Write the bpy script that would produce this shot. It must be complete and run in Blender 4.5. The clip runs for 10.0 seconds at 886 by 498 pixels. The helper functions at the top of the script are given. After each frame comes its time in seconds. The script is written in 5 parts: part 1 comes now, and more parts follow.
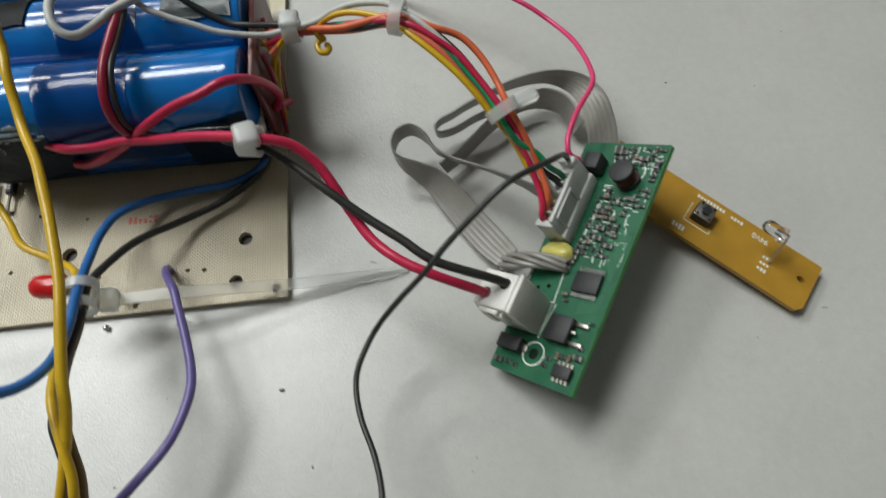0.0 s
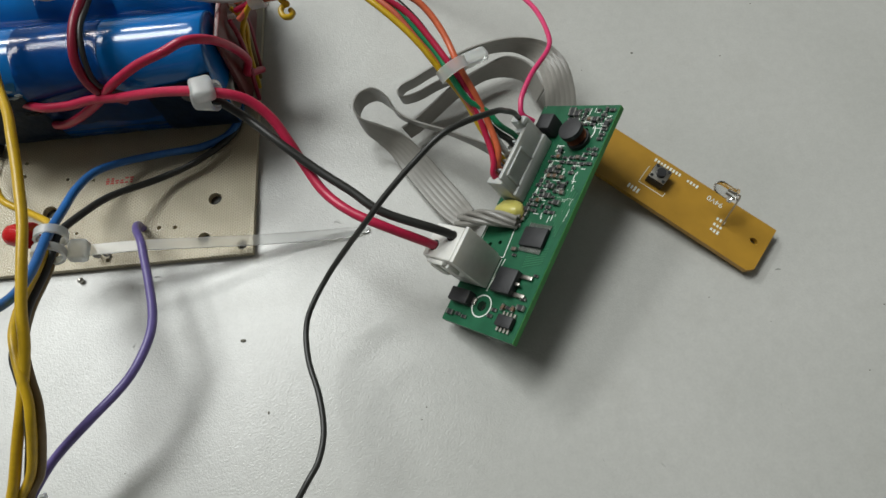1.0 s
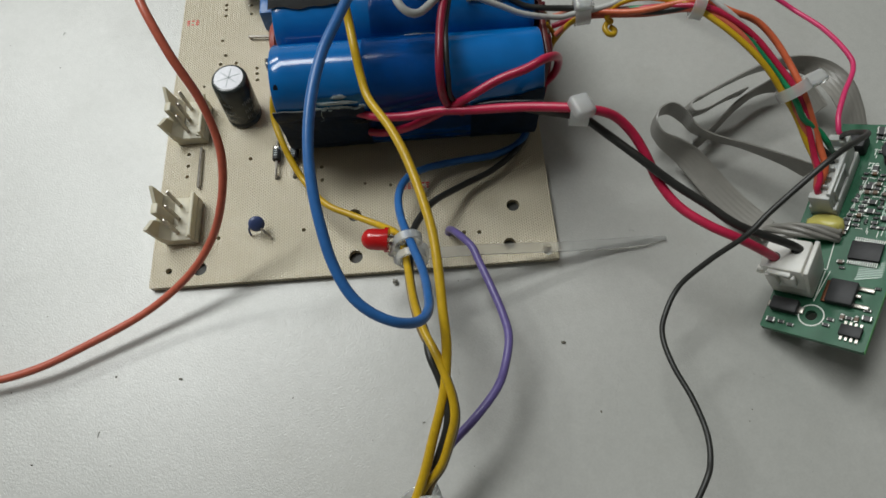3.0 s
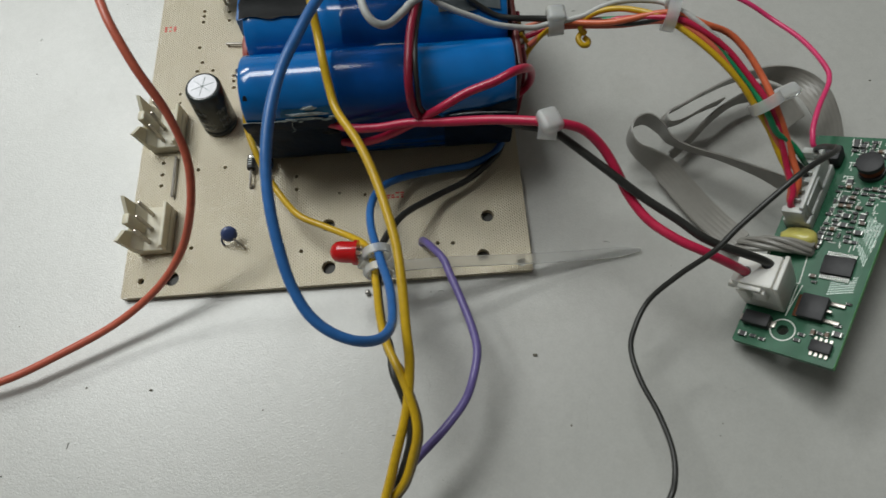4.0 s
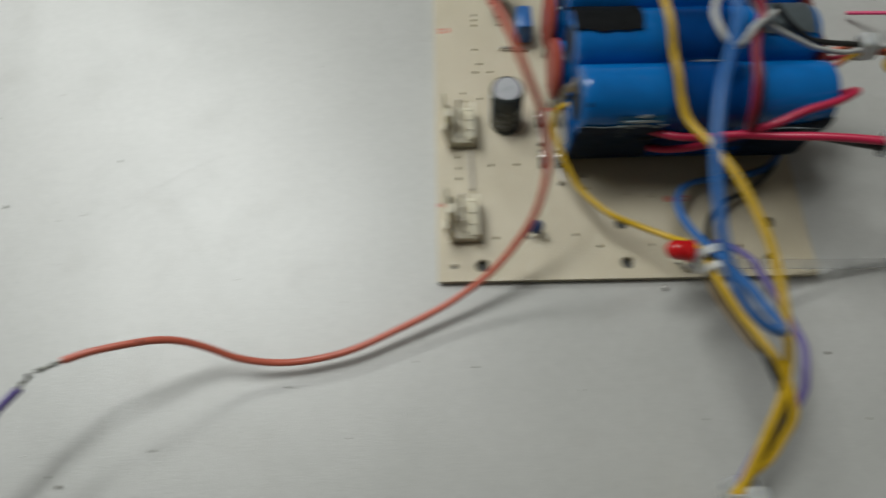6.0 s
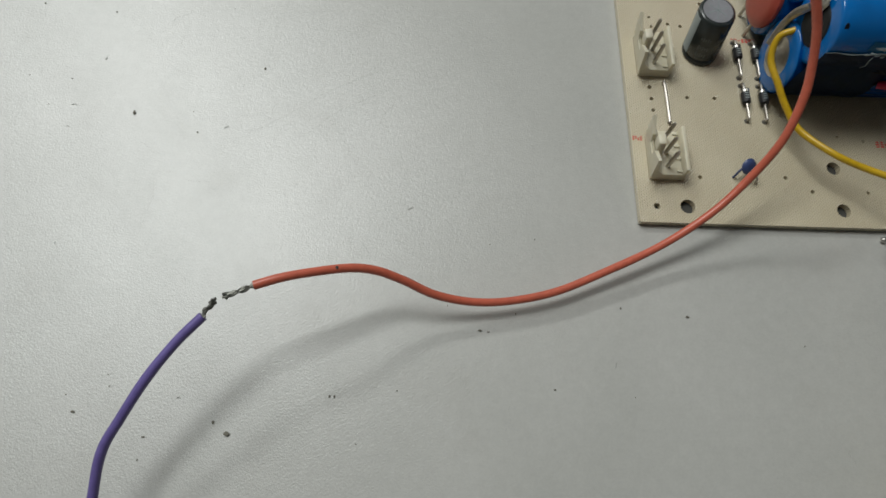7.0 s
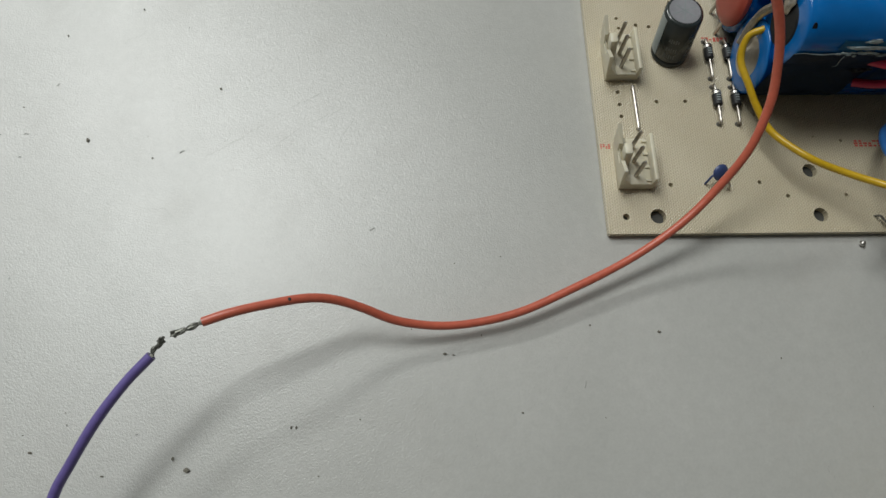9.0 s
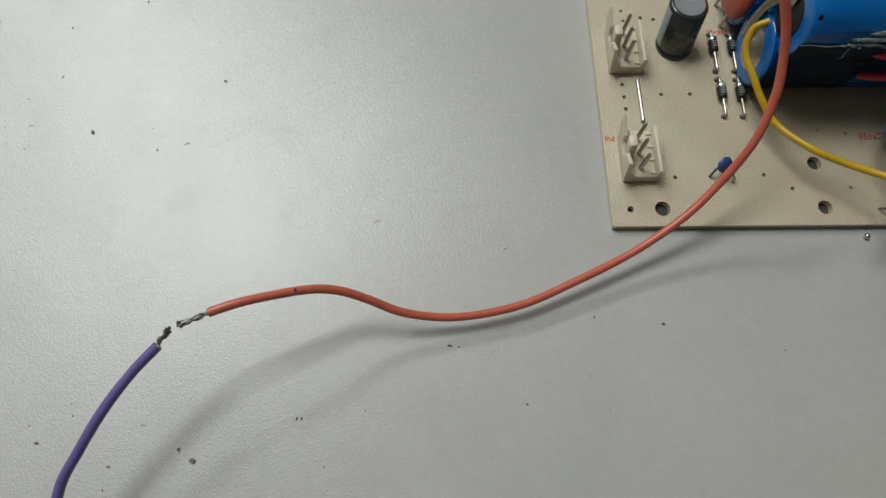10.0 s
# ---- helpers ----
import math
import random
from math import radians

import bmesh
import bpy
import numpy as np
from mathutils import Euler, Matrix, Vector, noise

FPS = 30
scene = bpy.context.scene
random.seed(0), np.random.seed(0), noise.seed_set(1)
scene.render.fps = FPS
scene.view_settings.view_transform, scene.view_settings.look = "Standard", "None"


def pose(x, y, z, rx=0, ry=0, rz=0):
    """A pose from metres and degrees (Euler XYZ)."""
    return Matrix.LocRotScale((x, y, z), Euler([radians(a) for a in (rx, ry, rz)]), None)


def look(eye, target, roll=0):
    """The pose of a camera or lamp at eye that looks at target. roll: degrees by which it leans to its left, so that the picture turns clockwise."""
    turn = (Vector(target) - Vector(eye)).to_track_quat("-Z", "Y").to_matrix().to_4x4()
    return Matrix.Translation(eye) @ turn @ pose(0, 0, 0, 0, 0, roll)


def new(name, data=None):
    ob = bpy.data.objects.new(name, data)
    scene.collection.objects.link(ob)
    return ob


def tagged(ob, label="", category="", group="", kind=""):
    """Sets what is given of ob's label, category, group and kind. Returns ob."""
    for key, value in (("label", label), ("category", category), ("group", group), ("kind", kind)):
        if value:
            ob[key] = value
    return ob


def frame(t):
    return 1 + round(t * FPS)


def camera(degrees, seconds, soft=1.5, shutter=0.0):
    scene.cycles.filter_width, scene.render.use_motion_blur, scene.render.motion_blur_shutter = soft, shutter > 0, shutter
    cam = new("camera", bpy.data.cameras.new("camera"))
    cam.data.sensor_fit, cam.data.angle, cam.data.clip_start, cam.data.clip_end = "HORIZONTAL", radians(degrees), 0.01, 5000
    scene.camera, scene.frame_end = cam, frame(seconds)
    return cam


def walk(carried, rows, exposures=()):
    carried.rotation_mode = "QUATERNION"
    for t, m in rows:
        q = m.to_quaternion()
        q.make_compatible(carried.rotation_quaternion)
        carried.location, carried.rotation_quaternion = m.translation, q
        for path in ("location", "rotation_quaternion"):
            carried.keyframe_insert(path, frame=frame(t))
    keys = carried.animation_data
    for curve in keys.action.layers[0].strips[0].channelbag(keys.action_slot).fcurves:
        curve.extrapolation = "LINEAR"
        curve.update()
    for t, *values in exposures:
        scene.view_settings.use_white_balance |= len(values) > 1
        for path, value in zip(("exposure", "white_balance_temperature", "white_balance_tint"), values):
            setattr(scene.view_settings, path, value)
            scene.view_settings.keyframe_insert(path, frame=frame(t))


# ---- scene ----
cam = camera(73.0, 10.0, soft=1.5, shutter=0.5)
PATH = [
    (0, (0.13771, -0.04950, 0.13333), (0.14331, 0.00970, -0.00438), -1.07),
    (0.5, (0.14892, -0.06153, 0.13353), (0.14981, -0.00079, -0.00362), -4.32),
    (1, (0.15135, -0.06212, 0.13283), (0.15201, -0.00189, -0.00455), -4.86),
    (1.5, (0.13933, -0.05972, 0.13571), (0.13896, -0.00241, -0.00291), -5.64),
    (2, (0.10144, -0.04596, 0.14522), (0.10324, 0.01153, 0.00668), -4.01),
    (2.2, (0.07875, -0.04656, 0.15214), (0.07643, 0.01020, 0.01331), -7.06),
    (3.3, (0.07525, -0.05692, 0.14116), (0.07637, 0.00165, 0.00307), -3.06),
    (3.5, (0.07834, -0.05281, 0.14440), (0.07870, 0.00434, 0.00572), -3.65),
    (4, (0.08290, -0.05208, 0.14378), (0.08298, 0.00531, 0.00519), -3.99),
    (4.5, (0.09316, -0.05377, 0.14296), (0.09373, 0.00430, 0.00466), -3.49),
    (5, (0.09142, -0.05109, 0.13879), (0.08933, 0.00472, -0.00042), -6.59),
    (5.5, (0.05822, -0.05403, 0.15067), (0.05436, 0.00249, 0.01178), -6.46),
    (6, (0.00147, -0.05357, 0.15715), (0.00158, 0.00251, 0.01803), -1.02),
    (6.2, (-0.03183, -0.05252, 0.15195), (-0.02122, -0.00386, 0.01046), 11.97),
    (7.3, (-0.05651, -0.05708, 0.13309), (-0.05078, -0.00667, -0.00806), 7.55),
    (7.5, (-0.05001, -0.05109, 0.13610), (-0.04467, -0.00251, -0.00571), 6.28),
    (8, (-0.04563, -0.04626, 0.13520), (-0.03934, 0.00100, -0.00702), 6.58),
    (8.5, (-0.04516, -0.04550, 0.13487), (-0.03914, 0.00008, -0.00791), 6.54),
    (9, (-0.04551, -0.04808, 0.13362), (-0.03962, -0.00052, -0.00851), 6.14),
    (9.5, (-0.04603, -0.04794, 0.13382), (-0.04029, -0.00176, -0.00878), 6.20),
    (10, (-0.04648, -0.04922, 0.13336), (-0.04074, -0.00236, -0.00902), 6.13),
]
walk(cam, [(t, look(eye, target, roll)) for t, eye, target, roll in PATH],
     exposures=[(0, 0.42), (2.0, 0.34), (3.4, -0.02), (4.2, 0.03), (5.2, 0.05), (6.0, -0.10), (7.4, -0.11), (10, -0.11)])

# ---------------------------------------------------------------- light
# A closed workroom, lit by long ceiling panels; the nearest one stands to the left of and beyond the bench.
world = bpy.data.worlds.new("world")
scene.world = world
world.use_nodes = True
world.node_tree.nodes["Background"].inputs[0].default_value = (0.9, 0.95, 1.0, 1)
world.node_tree.nodes["Background"].inputs[1].default_value = 0.03

# x, y, power, length, width, turn
PANELS = [(-1.34, 1.68, 31.0, 1.0, 0.34, 20), (-0.80, 0.68, 29.0, 1.30, 0.50, 28)]
CEIL = 1.92


def panel_lamp(x, y, power, length, width, turn):
    data = bpy.data.lights.new("panel_lamp", "AREA")
    data.shape, data.size, data.size_y = "RECTANGLE", length, width
    data.energy, data.color = power, (0.95, 0.985, 0.965)
    ob = new("panel_lamp", data)
    ob.matrix_world = pose(x, y, CEIL - 0.035, 0, 0, turn)


for row in PANELS:
    panel_lamp(*row)

# ---------------------------------------------------------------- helpers of this scene; sizes in centimetres
CM = 0.01
V3 = Vector


def part(name, bm, material, parent=None, label="", smooth=True):
    """One bmesh, given in centimetres of the world, as one mesh object."""
    bmesh.ops.scale(bm, vec=(CM, CM, CM), verts=bm.verts)
    bmesh.ops.recalc_face_normals(bm, faces=bm.faces)
    me = bpy.data.meshes.new(name)
    bm.to_mesh(me)
    bm.free()
    me.materials.append(material)
    for p in me.polygons:
        p.use_smooth = smooth
    if smooth:
        me.set_sharp_from_angle(angle=radians(40))
    ob = new(name, me)
    if parent is not None:
        ob.parent = parent
        if parent.type == "EMPTY":
            ob.matrix_parent_inverse = Matrix.Translation(-parent.location)
    if label:
        ob["label"] = label
    return ob


def thing(name, at, label, category, group=""):
    ob = new(name)
    ob.empty_display_size = 0.005
    ob.location = V3(at) * CM
    return tagged(ob, label, category, group)


def box(bm, size, at=(0, 0, 0), rot=None, bevel=0.0, seg=2):
    made = bmesh.ops.create_cube(bm, size=1.0)["verts"]
    m = Matrix.Translation(at) @ (rot.to_4x4() if rot else Matrix()) @ Matrix.Diagonal((*size, 1))
    bmesh.ops.transform(bm, matrix=m, verts=made)
    if bevel:
        edges = list({e for v in made for e in v.link_edges})
        bmesh.ops.bevel(bm, geom=edges, offset=bevel, segments=seg, profile=0.5, affect="EDGES")
    return bm


def rod(bm, a, b, r, r2=None, seg=16, rings=None):
    """A round body from a to b; rings: pairs of place along it (0 to 1) and radius."""
    a, b = V3(a), V3(b)
    q = (b - a).to_track_quat("Z", "Y")
    rings = rings or [(0, r), (1, r if r2 is None else r2)]
    loops = []
    for s, rad in rings:
        c = a.lerp(b, s)
        loops.append([bm.verts.new(c + q @ V3((rad * math.cos(2 * math.pi * k / seg), rad * math.sin(2 * math.pi * k / seg), 0))) for k in range(seg)])
    for lo, hi in zip(loops, loops[1:]):
        for k in range(seg):
            bm.faces.new((lo[k], lo[(k + 1) % seg], hi[(k + 1) % seg], hi[k]))
    bm.faces.new(loops[0][::-1])
    bm.faces.new(loops[-1])
    return bm


def spline(points, steps=8):
    """Catmull-Rom through the points."""
    p = [V3(q) for q in points]
    p = [2 * p[0] - p[1]] + p + [2 * p[-1] - p[-2]]
    out = []
    for i in range(1, len(p) - 2):
        for k in range(steps):
            t = k / steps
            out.append(0.5 * (2 * p[i] + (p[i + 1] - p[i - 1]) * t + (2 * p[i - 1] - 5 * p[i] + 4 * p[i + 1] - p[i + 2]) * t * t
                              + (3 * p[i] - p[i - 1] - 3 * p[i + 1] + p[i + 2]) * t ** 3))
    out.append(p[-2])
    return out


def tube(bm, points, r, seg=12, steps=8, wobble=0.0, dz=0.0):
    line = spline(points, steps)
    up = V3((0, 0, 1))
    loops, normal = [], None
    for i, c in enumerate(line):
        way = (line[min(i + 1, len(line) - 1)] - line[max(i - 1, 0)]).normalized()
        if normal is None:
            normal = way.cross(up if abs(way.z) < 0.9 else V3((1, 0, 0))).normalized()
        normal = (normal - way * normal.dot(way)).normalized()
        side = way.cross(normal)
        rr = r * (1 + wobble * noise.noise(c * 1.3))
        loops.append([bm.verts.new(c + V3((0, 0, dz)) + rr * (normal * math.cos(2 * math.pi * k / seg) + side * math.sin(2 * math.pi * k / seg))) for k in range(seg)])
    for lo, hi in zip(loops, loops[1:]):
        for k in range(seg):
            bm.faces.new((lo[k], lo[(k + 1) % seg], hi[(k + 1) % seg], hi[k]))
    bm.faces.new(loops[0][::-1])
    bm.faces.new(loops[-1])
    return bm


def B():
    return bmesh.new()


# ---------------------------------------------------------------- materials
def nodes_of(name):
    m = bpy.data.materials.new(name)
    m.use_nodes = True
    nt = m.node_tree
    return m, nt, nt.nodes["Principled BSDF"]


def plain(name, rgb, rough=0.5, metal=0.0, grain=900.0, vary=0.12, bump=0.1, trans=0.0, coat=0.0, sss=0.0, per_object=0.0, depth=0.00008):
    """A surface with mottling at two scales and a fine relief."""
    m, nt, p = nodes_of(name)
    N, L = nt.nodes, nt.links
    co = N.new("ShaderNodeTexCoord")
    fine, wide = N.new("ShaderNodeTexNoise"), N.new("ShaderNodeTexNoise")
    fine.inputs["Scale"].default_value, wide.inputs["Scale"].default_value = grain, grain / 14
    fine.inputs["Detail"].default_value, wide.inputs["Detail"].default_value = 4, 3
    L.new(co.outputs["Object"], fine.inputs["Vector"])
    L.new(co.outputs["Object"], wide.inputs["Vector"])
    mix = N.new("ShaderNodeMath")
    mix.operation = "ADD"
    L.new(fine.outputs["Fac"], mix.inputs[0])
    L.new(wide.outputs["Fac"], mix.inputs[1])
    span = N.new("ShaderNodeMapRange")
    span.inputs["From Min"].default_value, span.inputs["From Max"].default_value = 0.6, 1.4
    span.inputs["To Min"].default_value, span.inputs["To Max"].default_value = 1 - vary, 1 + vary
    L.new(mix.outputs[0], span.inputs["Value"])
    tint = N.new("ShaderNodeHueSaturation")
    tint.inputs["Color"].default_value = (*rgb, 1)
    L.new(span.outputs[0], tint.inputs["Value"])
    if per_object:
        info = N.new("ShaderNodeObjectInfo")
        hue = N.new("ShaderNodeMapRange")
        hue.inputs["To Min"].default_value, hue.inputs["To Max"].default_value = 1 - per_object, 1 + per_object
        L.new(info.outputs["Random"], hue.inputs["Value"])
        L.new(hue.outputs[0], tint.inputs["Saturation"])
    L.new(tint.outputs[0], p.inputs["Base Color"])
    ro = N.new("ShaderNodeMapRange")
    ro.inputs["To Min"].default_value, ro.inputs["To Max"].default_value = max(0.02, rough * 0.8), min(1, rough * 1.25)
    L.new(wide.outputs["Fac"], ro.inputs["Value"])
    L.new(ro.outputs[0], p.inputs["Roughness"])
    if bump:
        b = N.new("ShaderNodeBump")
        b.inputs["Strength"].default_value, b.inputs["Distance"].default_value = bump, depth
        L.new(fine.outputs["Fac"], b.inputs["Height"])
        L.new(b.outputs[0], p.inputs["Normal"])
    p.inputs["Metallic"].default_value = metal
    p.inputs["Transmission Weight"].default_value = trans
    p.inputs["Coat Weight"].default_value = coat
    if sss:
        p.inputs["Subsurface Weight"].default_value = sss
        p.inputs["Subsurface Scale"].default_value = 0.002
        p.inputs["Subsurface Radius"].default_value = (1.0, 0.9, 0.7)
    return m


def table_top():
    m, nt, p = nodes_of("bench_laminate")
    N, L = nt.nodes, nt.links
    co = N.new("ShaderNodeTexCoord")

    def noise_at(scale, detail=4.0):
        n = N.new("ShaderNodeTexNoise")
        n.inputs["Scale"].default_value, n.inputs["Detail"].default_value = scale, detail
        L.new(co.outputs["Object"], n.inputs["Vector"])
        return n

    pits, smear, cloud = noise_at(2600, 4), noise_at(60, 5), noise_at(14, 3)
    ramp = N.new("ShaderNodeValToRGB")
    ramp.color_ramp.elements[0].position, ramp.color_ramp.elements[1].position = 0.3, 0.7
    ramp.color_ramp.elements[0].color, ramp.color_ramp.elements[1].color = (0.42, 0.42, 0.395, 1), (0.50, 0.495, 0.47, 1)
    L.new(cloud.outputs["Fac"], ramp.inputs["Fac"])
    dirt = N.new("ShaderNodeMix")
    dirt.data_type = "RGBA"
    dirt.inputs["B"].default_value = (0.38, 0.37, 0.34, 1)
    span = N.new("ShaderNodeMapRange")
    span.inputs["From Min"].default_value, span.inputs["From Max"].default_value = 0.58, 0.85
    span.inputs["To Max"].default_value = 0.5
    L.new(smear.outputs["Fac"], span.inputs["Value"])
    L.new(span.outputs[0], dirt.inputs["Factor"])
    L.new(ramp.outputs["Color"], dirt.inputs["A"])
    speck, grit = noise_at(1500, 2), noise_at(420, 3)
    both = N.new("ShaderNodeMath")
    both.operation = "ADD"
    L.new(speck.outputs["Fac"], both.inputs[0])
    L.new(grit.outputs["Fac"], both.inputs[1])
    tone = N.new("ShaderNodeMapRange")
    tone.inputs["From Min"].default_value, tone.inputs["From Max"].default_value = 0.6, 1.4
    tone.inputs["To Min"].default_value, tone.inputs["To Max"].default_value = 0.94, 1.06
    L.new(both.outputs[0], tone.inputs["Value"])
    grain = N.new("ShaderNodeHueSaturation")
    L.new(dirt.outputs["Result"], grain.inputs["Color"])
    L.new(tone.outputs[0], grain.inputs["Value"])
    L.new(grain.outputs[0], p.inputs["Base Color"])
    ro = N.new("ShaderNodeMapRange")
    ro.inputs["To Min"].default_value, ro.inputs["To Max"].default_value = 0.30, 0.42
    L.new(smear.outputs["Fac"], ro.inputs["Value"])
    L.new(ro.outputs[0], p.inputs["Roughness"])
    p.inputs["Specular IOR Level"].default_value = 1.0
    b = N.new("ShaderNodeBump")
    b.inputs["Strength"].default_value, b.inputs["Distance"].default_value = 0.7, 0.0001
    L.new(pits.outputs["Fac"], b.inputs["Height"])
    L.new(b.outputs[0], p.inputs["Normal"])
    return m


def woven_board():
    """Beige laminate with the weave of its glass cloth."""
    m, nt, p = nodes_of("beige_laminate")
    N, L = nt.nodes, nt.links
    co = N.new("ShaderNodeTexCoord")
    mp = N.new("ShaderNodeMapping")
    mp.inputs["Rotation"].default_value = (0, 0, radians(45))
    L.new(co.outputs["Object"], mp.inputs["Vector"])
    wav = []
    for axis, source in (("X", mp.outputs[0]), ("Y", mp.outputs[0]), ("X", co.outputs["Object"])):
        w = N.new("ShaderNodeTexWave")
        w.bands_direction = axis
        w.inputs["Scale"].default_value = 520.0
        w.inputs["Distortion"].default_value = 0.5
        w.inputs["Detail Scale"].default_value = 3.0
        L.new(source, w.inputs["Vector"])
        wav.append(w)
    sm = N.new("ShaderNodeMath")
    sm.operation = "MULTIPLY"
    L.new(wav[0].outputs["Fac"], sm.inputs[0])
    L.new(wav[1].outputs["Fac"], sm.inputs[1])
    mul = N.new("ShaderNodeMath")
    mul.operation = "MULTIPLY_ADD"
    mul.inputs[1].default_value = 0.5
    L.new(wav[2].outputs["Fac"], mul.inputs[0])
    L.new(sm.outputs[0], mul.inputs[2])
    stain = N.new("ShaderNodeTexNoise")
    stain.inputs["Scale"].default_value, stain.inputs["Detail"].default_value = 45, 5
    L.new(co.outputs["Object"], stain.inputs["Vector"])
    ramp = N.new("ShaderNodeValToRGB")
    ramp.color_ramp.elements[0].position, ramp.color_ramp.elements[1].position = 0.25, 0.75
    ramp.color_ramp.elements[0].color, ramp.color_ramp.elements[1].color = (0.55, 0.475, 0.33, 1), (0.64, 0.565, 0.41, 1)
    L.new(stain.outputs["Fac"], ramp.inputs["Fac"])
    dark = N.new("ShaderNodeMapRange")
    dark.inputs["To Min"].default_value, dark.inputs["To Max"].default_value = 0.85, 1.10
    L.new(mul.outputs[0], dark.inputs["Value"])
    hs = N.new("ShaderNodeHueSaturation")
    L.new(ramp.outputs["Color"], hs.inputs["Color"])
    L.new(dark.outputs[0], hs.inputs["Value"])
    L.new(hs.outputs[0], p.inputs["Base Color"])
    p.inputs["Roughness"].default_value = 0.25
    p.inputs["Specular IOR Level"].default_value = 1.0
    b = N.new("ShaderNodeBump")
    b.inputs["Strength"].default_value, b.inputs["Distance"].default_value = 0.95, 0.00012
    L.new(mul.outputs[0], b.inputs["Height"])
    L.new(b.outputs[0], p.inputs["Normal"])
    return m


def pvc(name, rgb, rough=0.33):
    return plain(name, rgb, rough, grain=700, vary=0.16, bump=0.12)


TABLE, BOARD = table_top(), woven_board()
WALLS = plain("wall_paint", (0.52, 0.52, 0.50), 0.8, grain=60, vary=0.05)
CEILP = plain("ceiling_paint", (0.64, 0.64, 0.63), 0.85, grain=60, vary=0.04)
FLOORM = plain("floor_tiles", (0.32, 0.31, 0.29), 0.5, grain=40, vary=0.12)
STEEL_LEG = plain("grey_steel", (0.3, 0.3, 0.31), 0.4, 0.7)
BLUE = plain("blue_shrink_wrap", (0.002, 0.135, 0.43), 0.15, grain=160, vary=0.2, bump=0.14, coat=0.1, depth=0.0003)
BLUE_TAPE = plain("dark_blue_tape", (0.002, 0.098, 0.40), 0.16, grain=190, vary=0.2, bump=0.1, coat=0.1, depth=0.0003)
BLACK_TAPE = plain("black_insulation", (0.011, 0.012, 0.013), 0.5, grain=260, vary=0.4, bump=0.5, depth=0.0004)
BLACK_TAPE.node_tree.nodes["Principled BSDF"].inputs["Specular IOR Level"].default_value = 0.25
GREY_FILM = plain("grey_film", (0.17, 0.20, 0.21), 0.3, grain=200, vary=0.3, bump=0.3, depth=0.0003)
# Navy holds the shade on the blue cells; the next mixes black film and shade.
NAVY_SHADE = plain("navy_cell_shade", (0.006, 0.048, 0.18), 0.34, grain=200, vary=0.4, bump=0.5, depth=0.0005)
DARK_FILM_SHADE = plain("dark_film_and_shade", (0.011, 0.026, 0.060), 0.4, grain=220, vary=0.5, bump=0.7, depth=0.0006)
GLUE_FILM = plain("crumpled_clear_glue", (0.52, 0.62, 0.65), 0.12, grain=500, vary=0.5, bump=0.9, trans=0.35, depth=0.0008)
DARK_FILM_SHADE.node_tree.nodes["Principled BSDF"].inputs["Specular IOR Level"].default_value = 0.25
FILM_BLUE = plain("clear_film", (0.03, 0.20, 0.38), 0.22, grain=260, vary=0.4, bump=0.8, coat=0.4, depth=0.0005)
CLEAR_TAPE = plain("clear_glue", (0.75, 0.82, 0.85), 0.2, grain=300, trans=0.75, bump=0.5, depth=0.0006)
STEEL = plain("bright_metal", (0.62, 0.60, 0.56), 0.3, 1.0, grain=900, vary=0.2)
DULL = plain("dull_solder", (0.25, 0.245, 0.23), 0.48, 0.9, grain=1200, vary=0.3, bump=0.2)
TIN = plain("tinned_lead", (0.45, 0.42, 0.38), 0.38, 1.0, grain=1200, vary=0.3, bump=0.3)
STRAND = plain("stripped_strand", (0.17, 0.17, 0.15), 0.45, 0.8, grain=1500, vary=0.5, bump=0.6)
ALU = plain("aluminium", (0.40, 0.40, 0.42), 0.5, 0.8, grain=900)
BLACK = plain("black_plastic", (0.018, 0.018, 0.020), 0.55, grain=900, vary=0.3)
SLEEVE = plain("capacitor_sleeve", (0.026, 0.032, 0.031), 0.25, grain=500, vary=0.3, coat=0.2)
HOLE_SHADE = plain("hole_shade", (0.05, 0.05, 0.045), 0.6, grain=300, vary=0.2)
SLEEVE_INK = plain("faint_grey_ink", (0.10, 0.11, 0.11), 0.35)
STRIPE = plain("grey_stripe", (0.30, 0.34, 0.34), 0.35)
IVORY = plain("ivory_nylon", (0.68, 0.63, 0.49), 0.4, grain=600, vary=0.08, sss=0.3, trans=0.08)
WHITE = plain("white_nylon", (0.70, 0.69, 0.65), 0.4, grain=600, vary=0.08, sss=0.2)
TAILM = plain("clear_nylon", (0.93, 0.935, 0.925), 0.3, grain=400, vary=0.04, trans=0.94)
TIEM = plain("milky_nylon", (0.92, 0.935, 0.92), 0.35, grain=400, vary=0.06, trans=0.68, sss=0.2)
RED_PVC = pvc("red_pvc", (0.47, 0.016, 0.06))
RED2 = pvc("dark_red_pvc", (0.27, 0.011, 0.035))
ORANGE = pvc("salmon_pvc", (0.55, 0.125, 0.075))
ORANGE2 = pvc("orange_pvc", (0.64, 0.135, 0.055))
YELLOW = pvc("yellow_pvc", (0.58, 0.36, 0.012))
OLIVE = pvc("brown_pvc", (0.20, 0.13, 0.05))
BLUEW = pvc("blue_pvc", (0.03, 0.14, 0.40))
PURPLE = pvc("purple_pvc", (0.15, 0.115, 0.33))
BLACKW = pvc("black_pvc", (0.021, 0.021, 0.019), 0.42)
GREENW = pvc("green_pvc", (0.01, 0.22, 0.09))
PINK = pvc("pink_pvc", (0.62, 0.035, 0.14))
WHITEW = pvc("white_pvc", (0.46, 0.46, 0.44), 0.45)
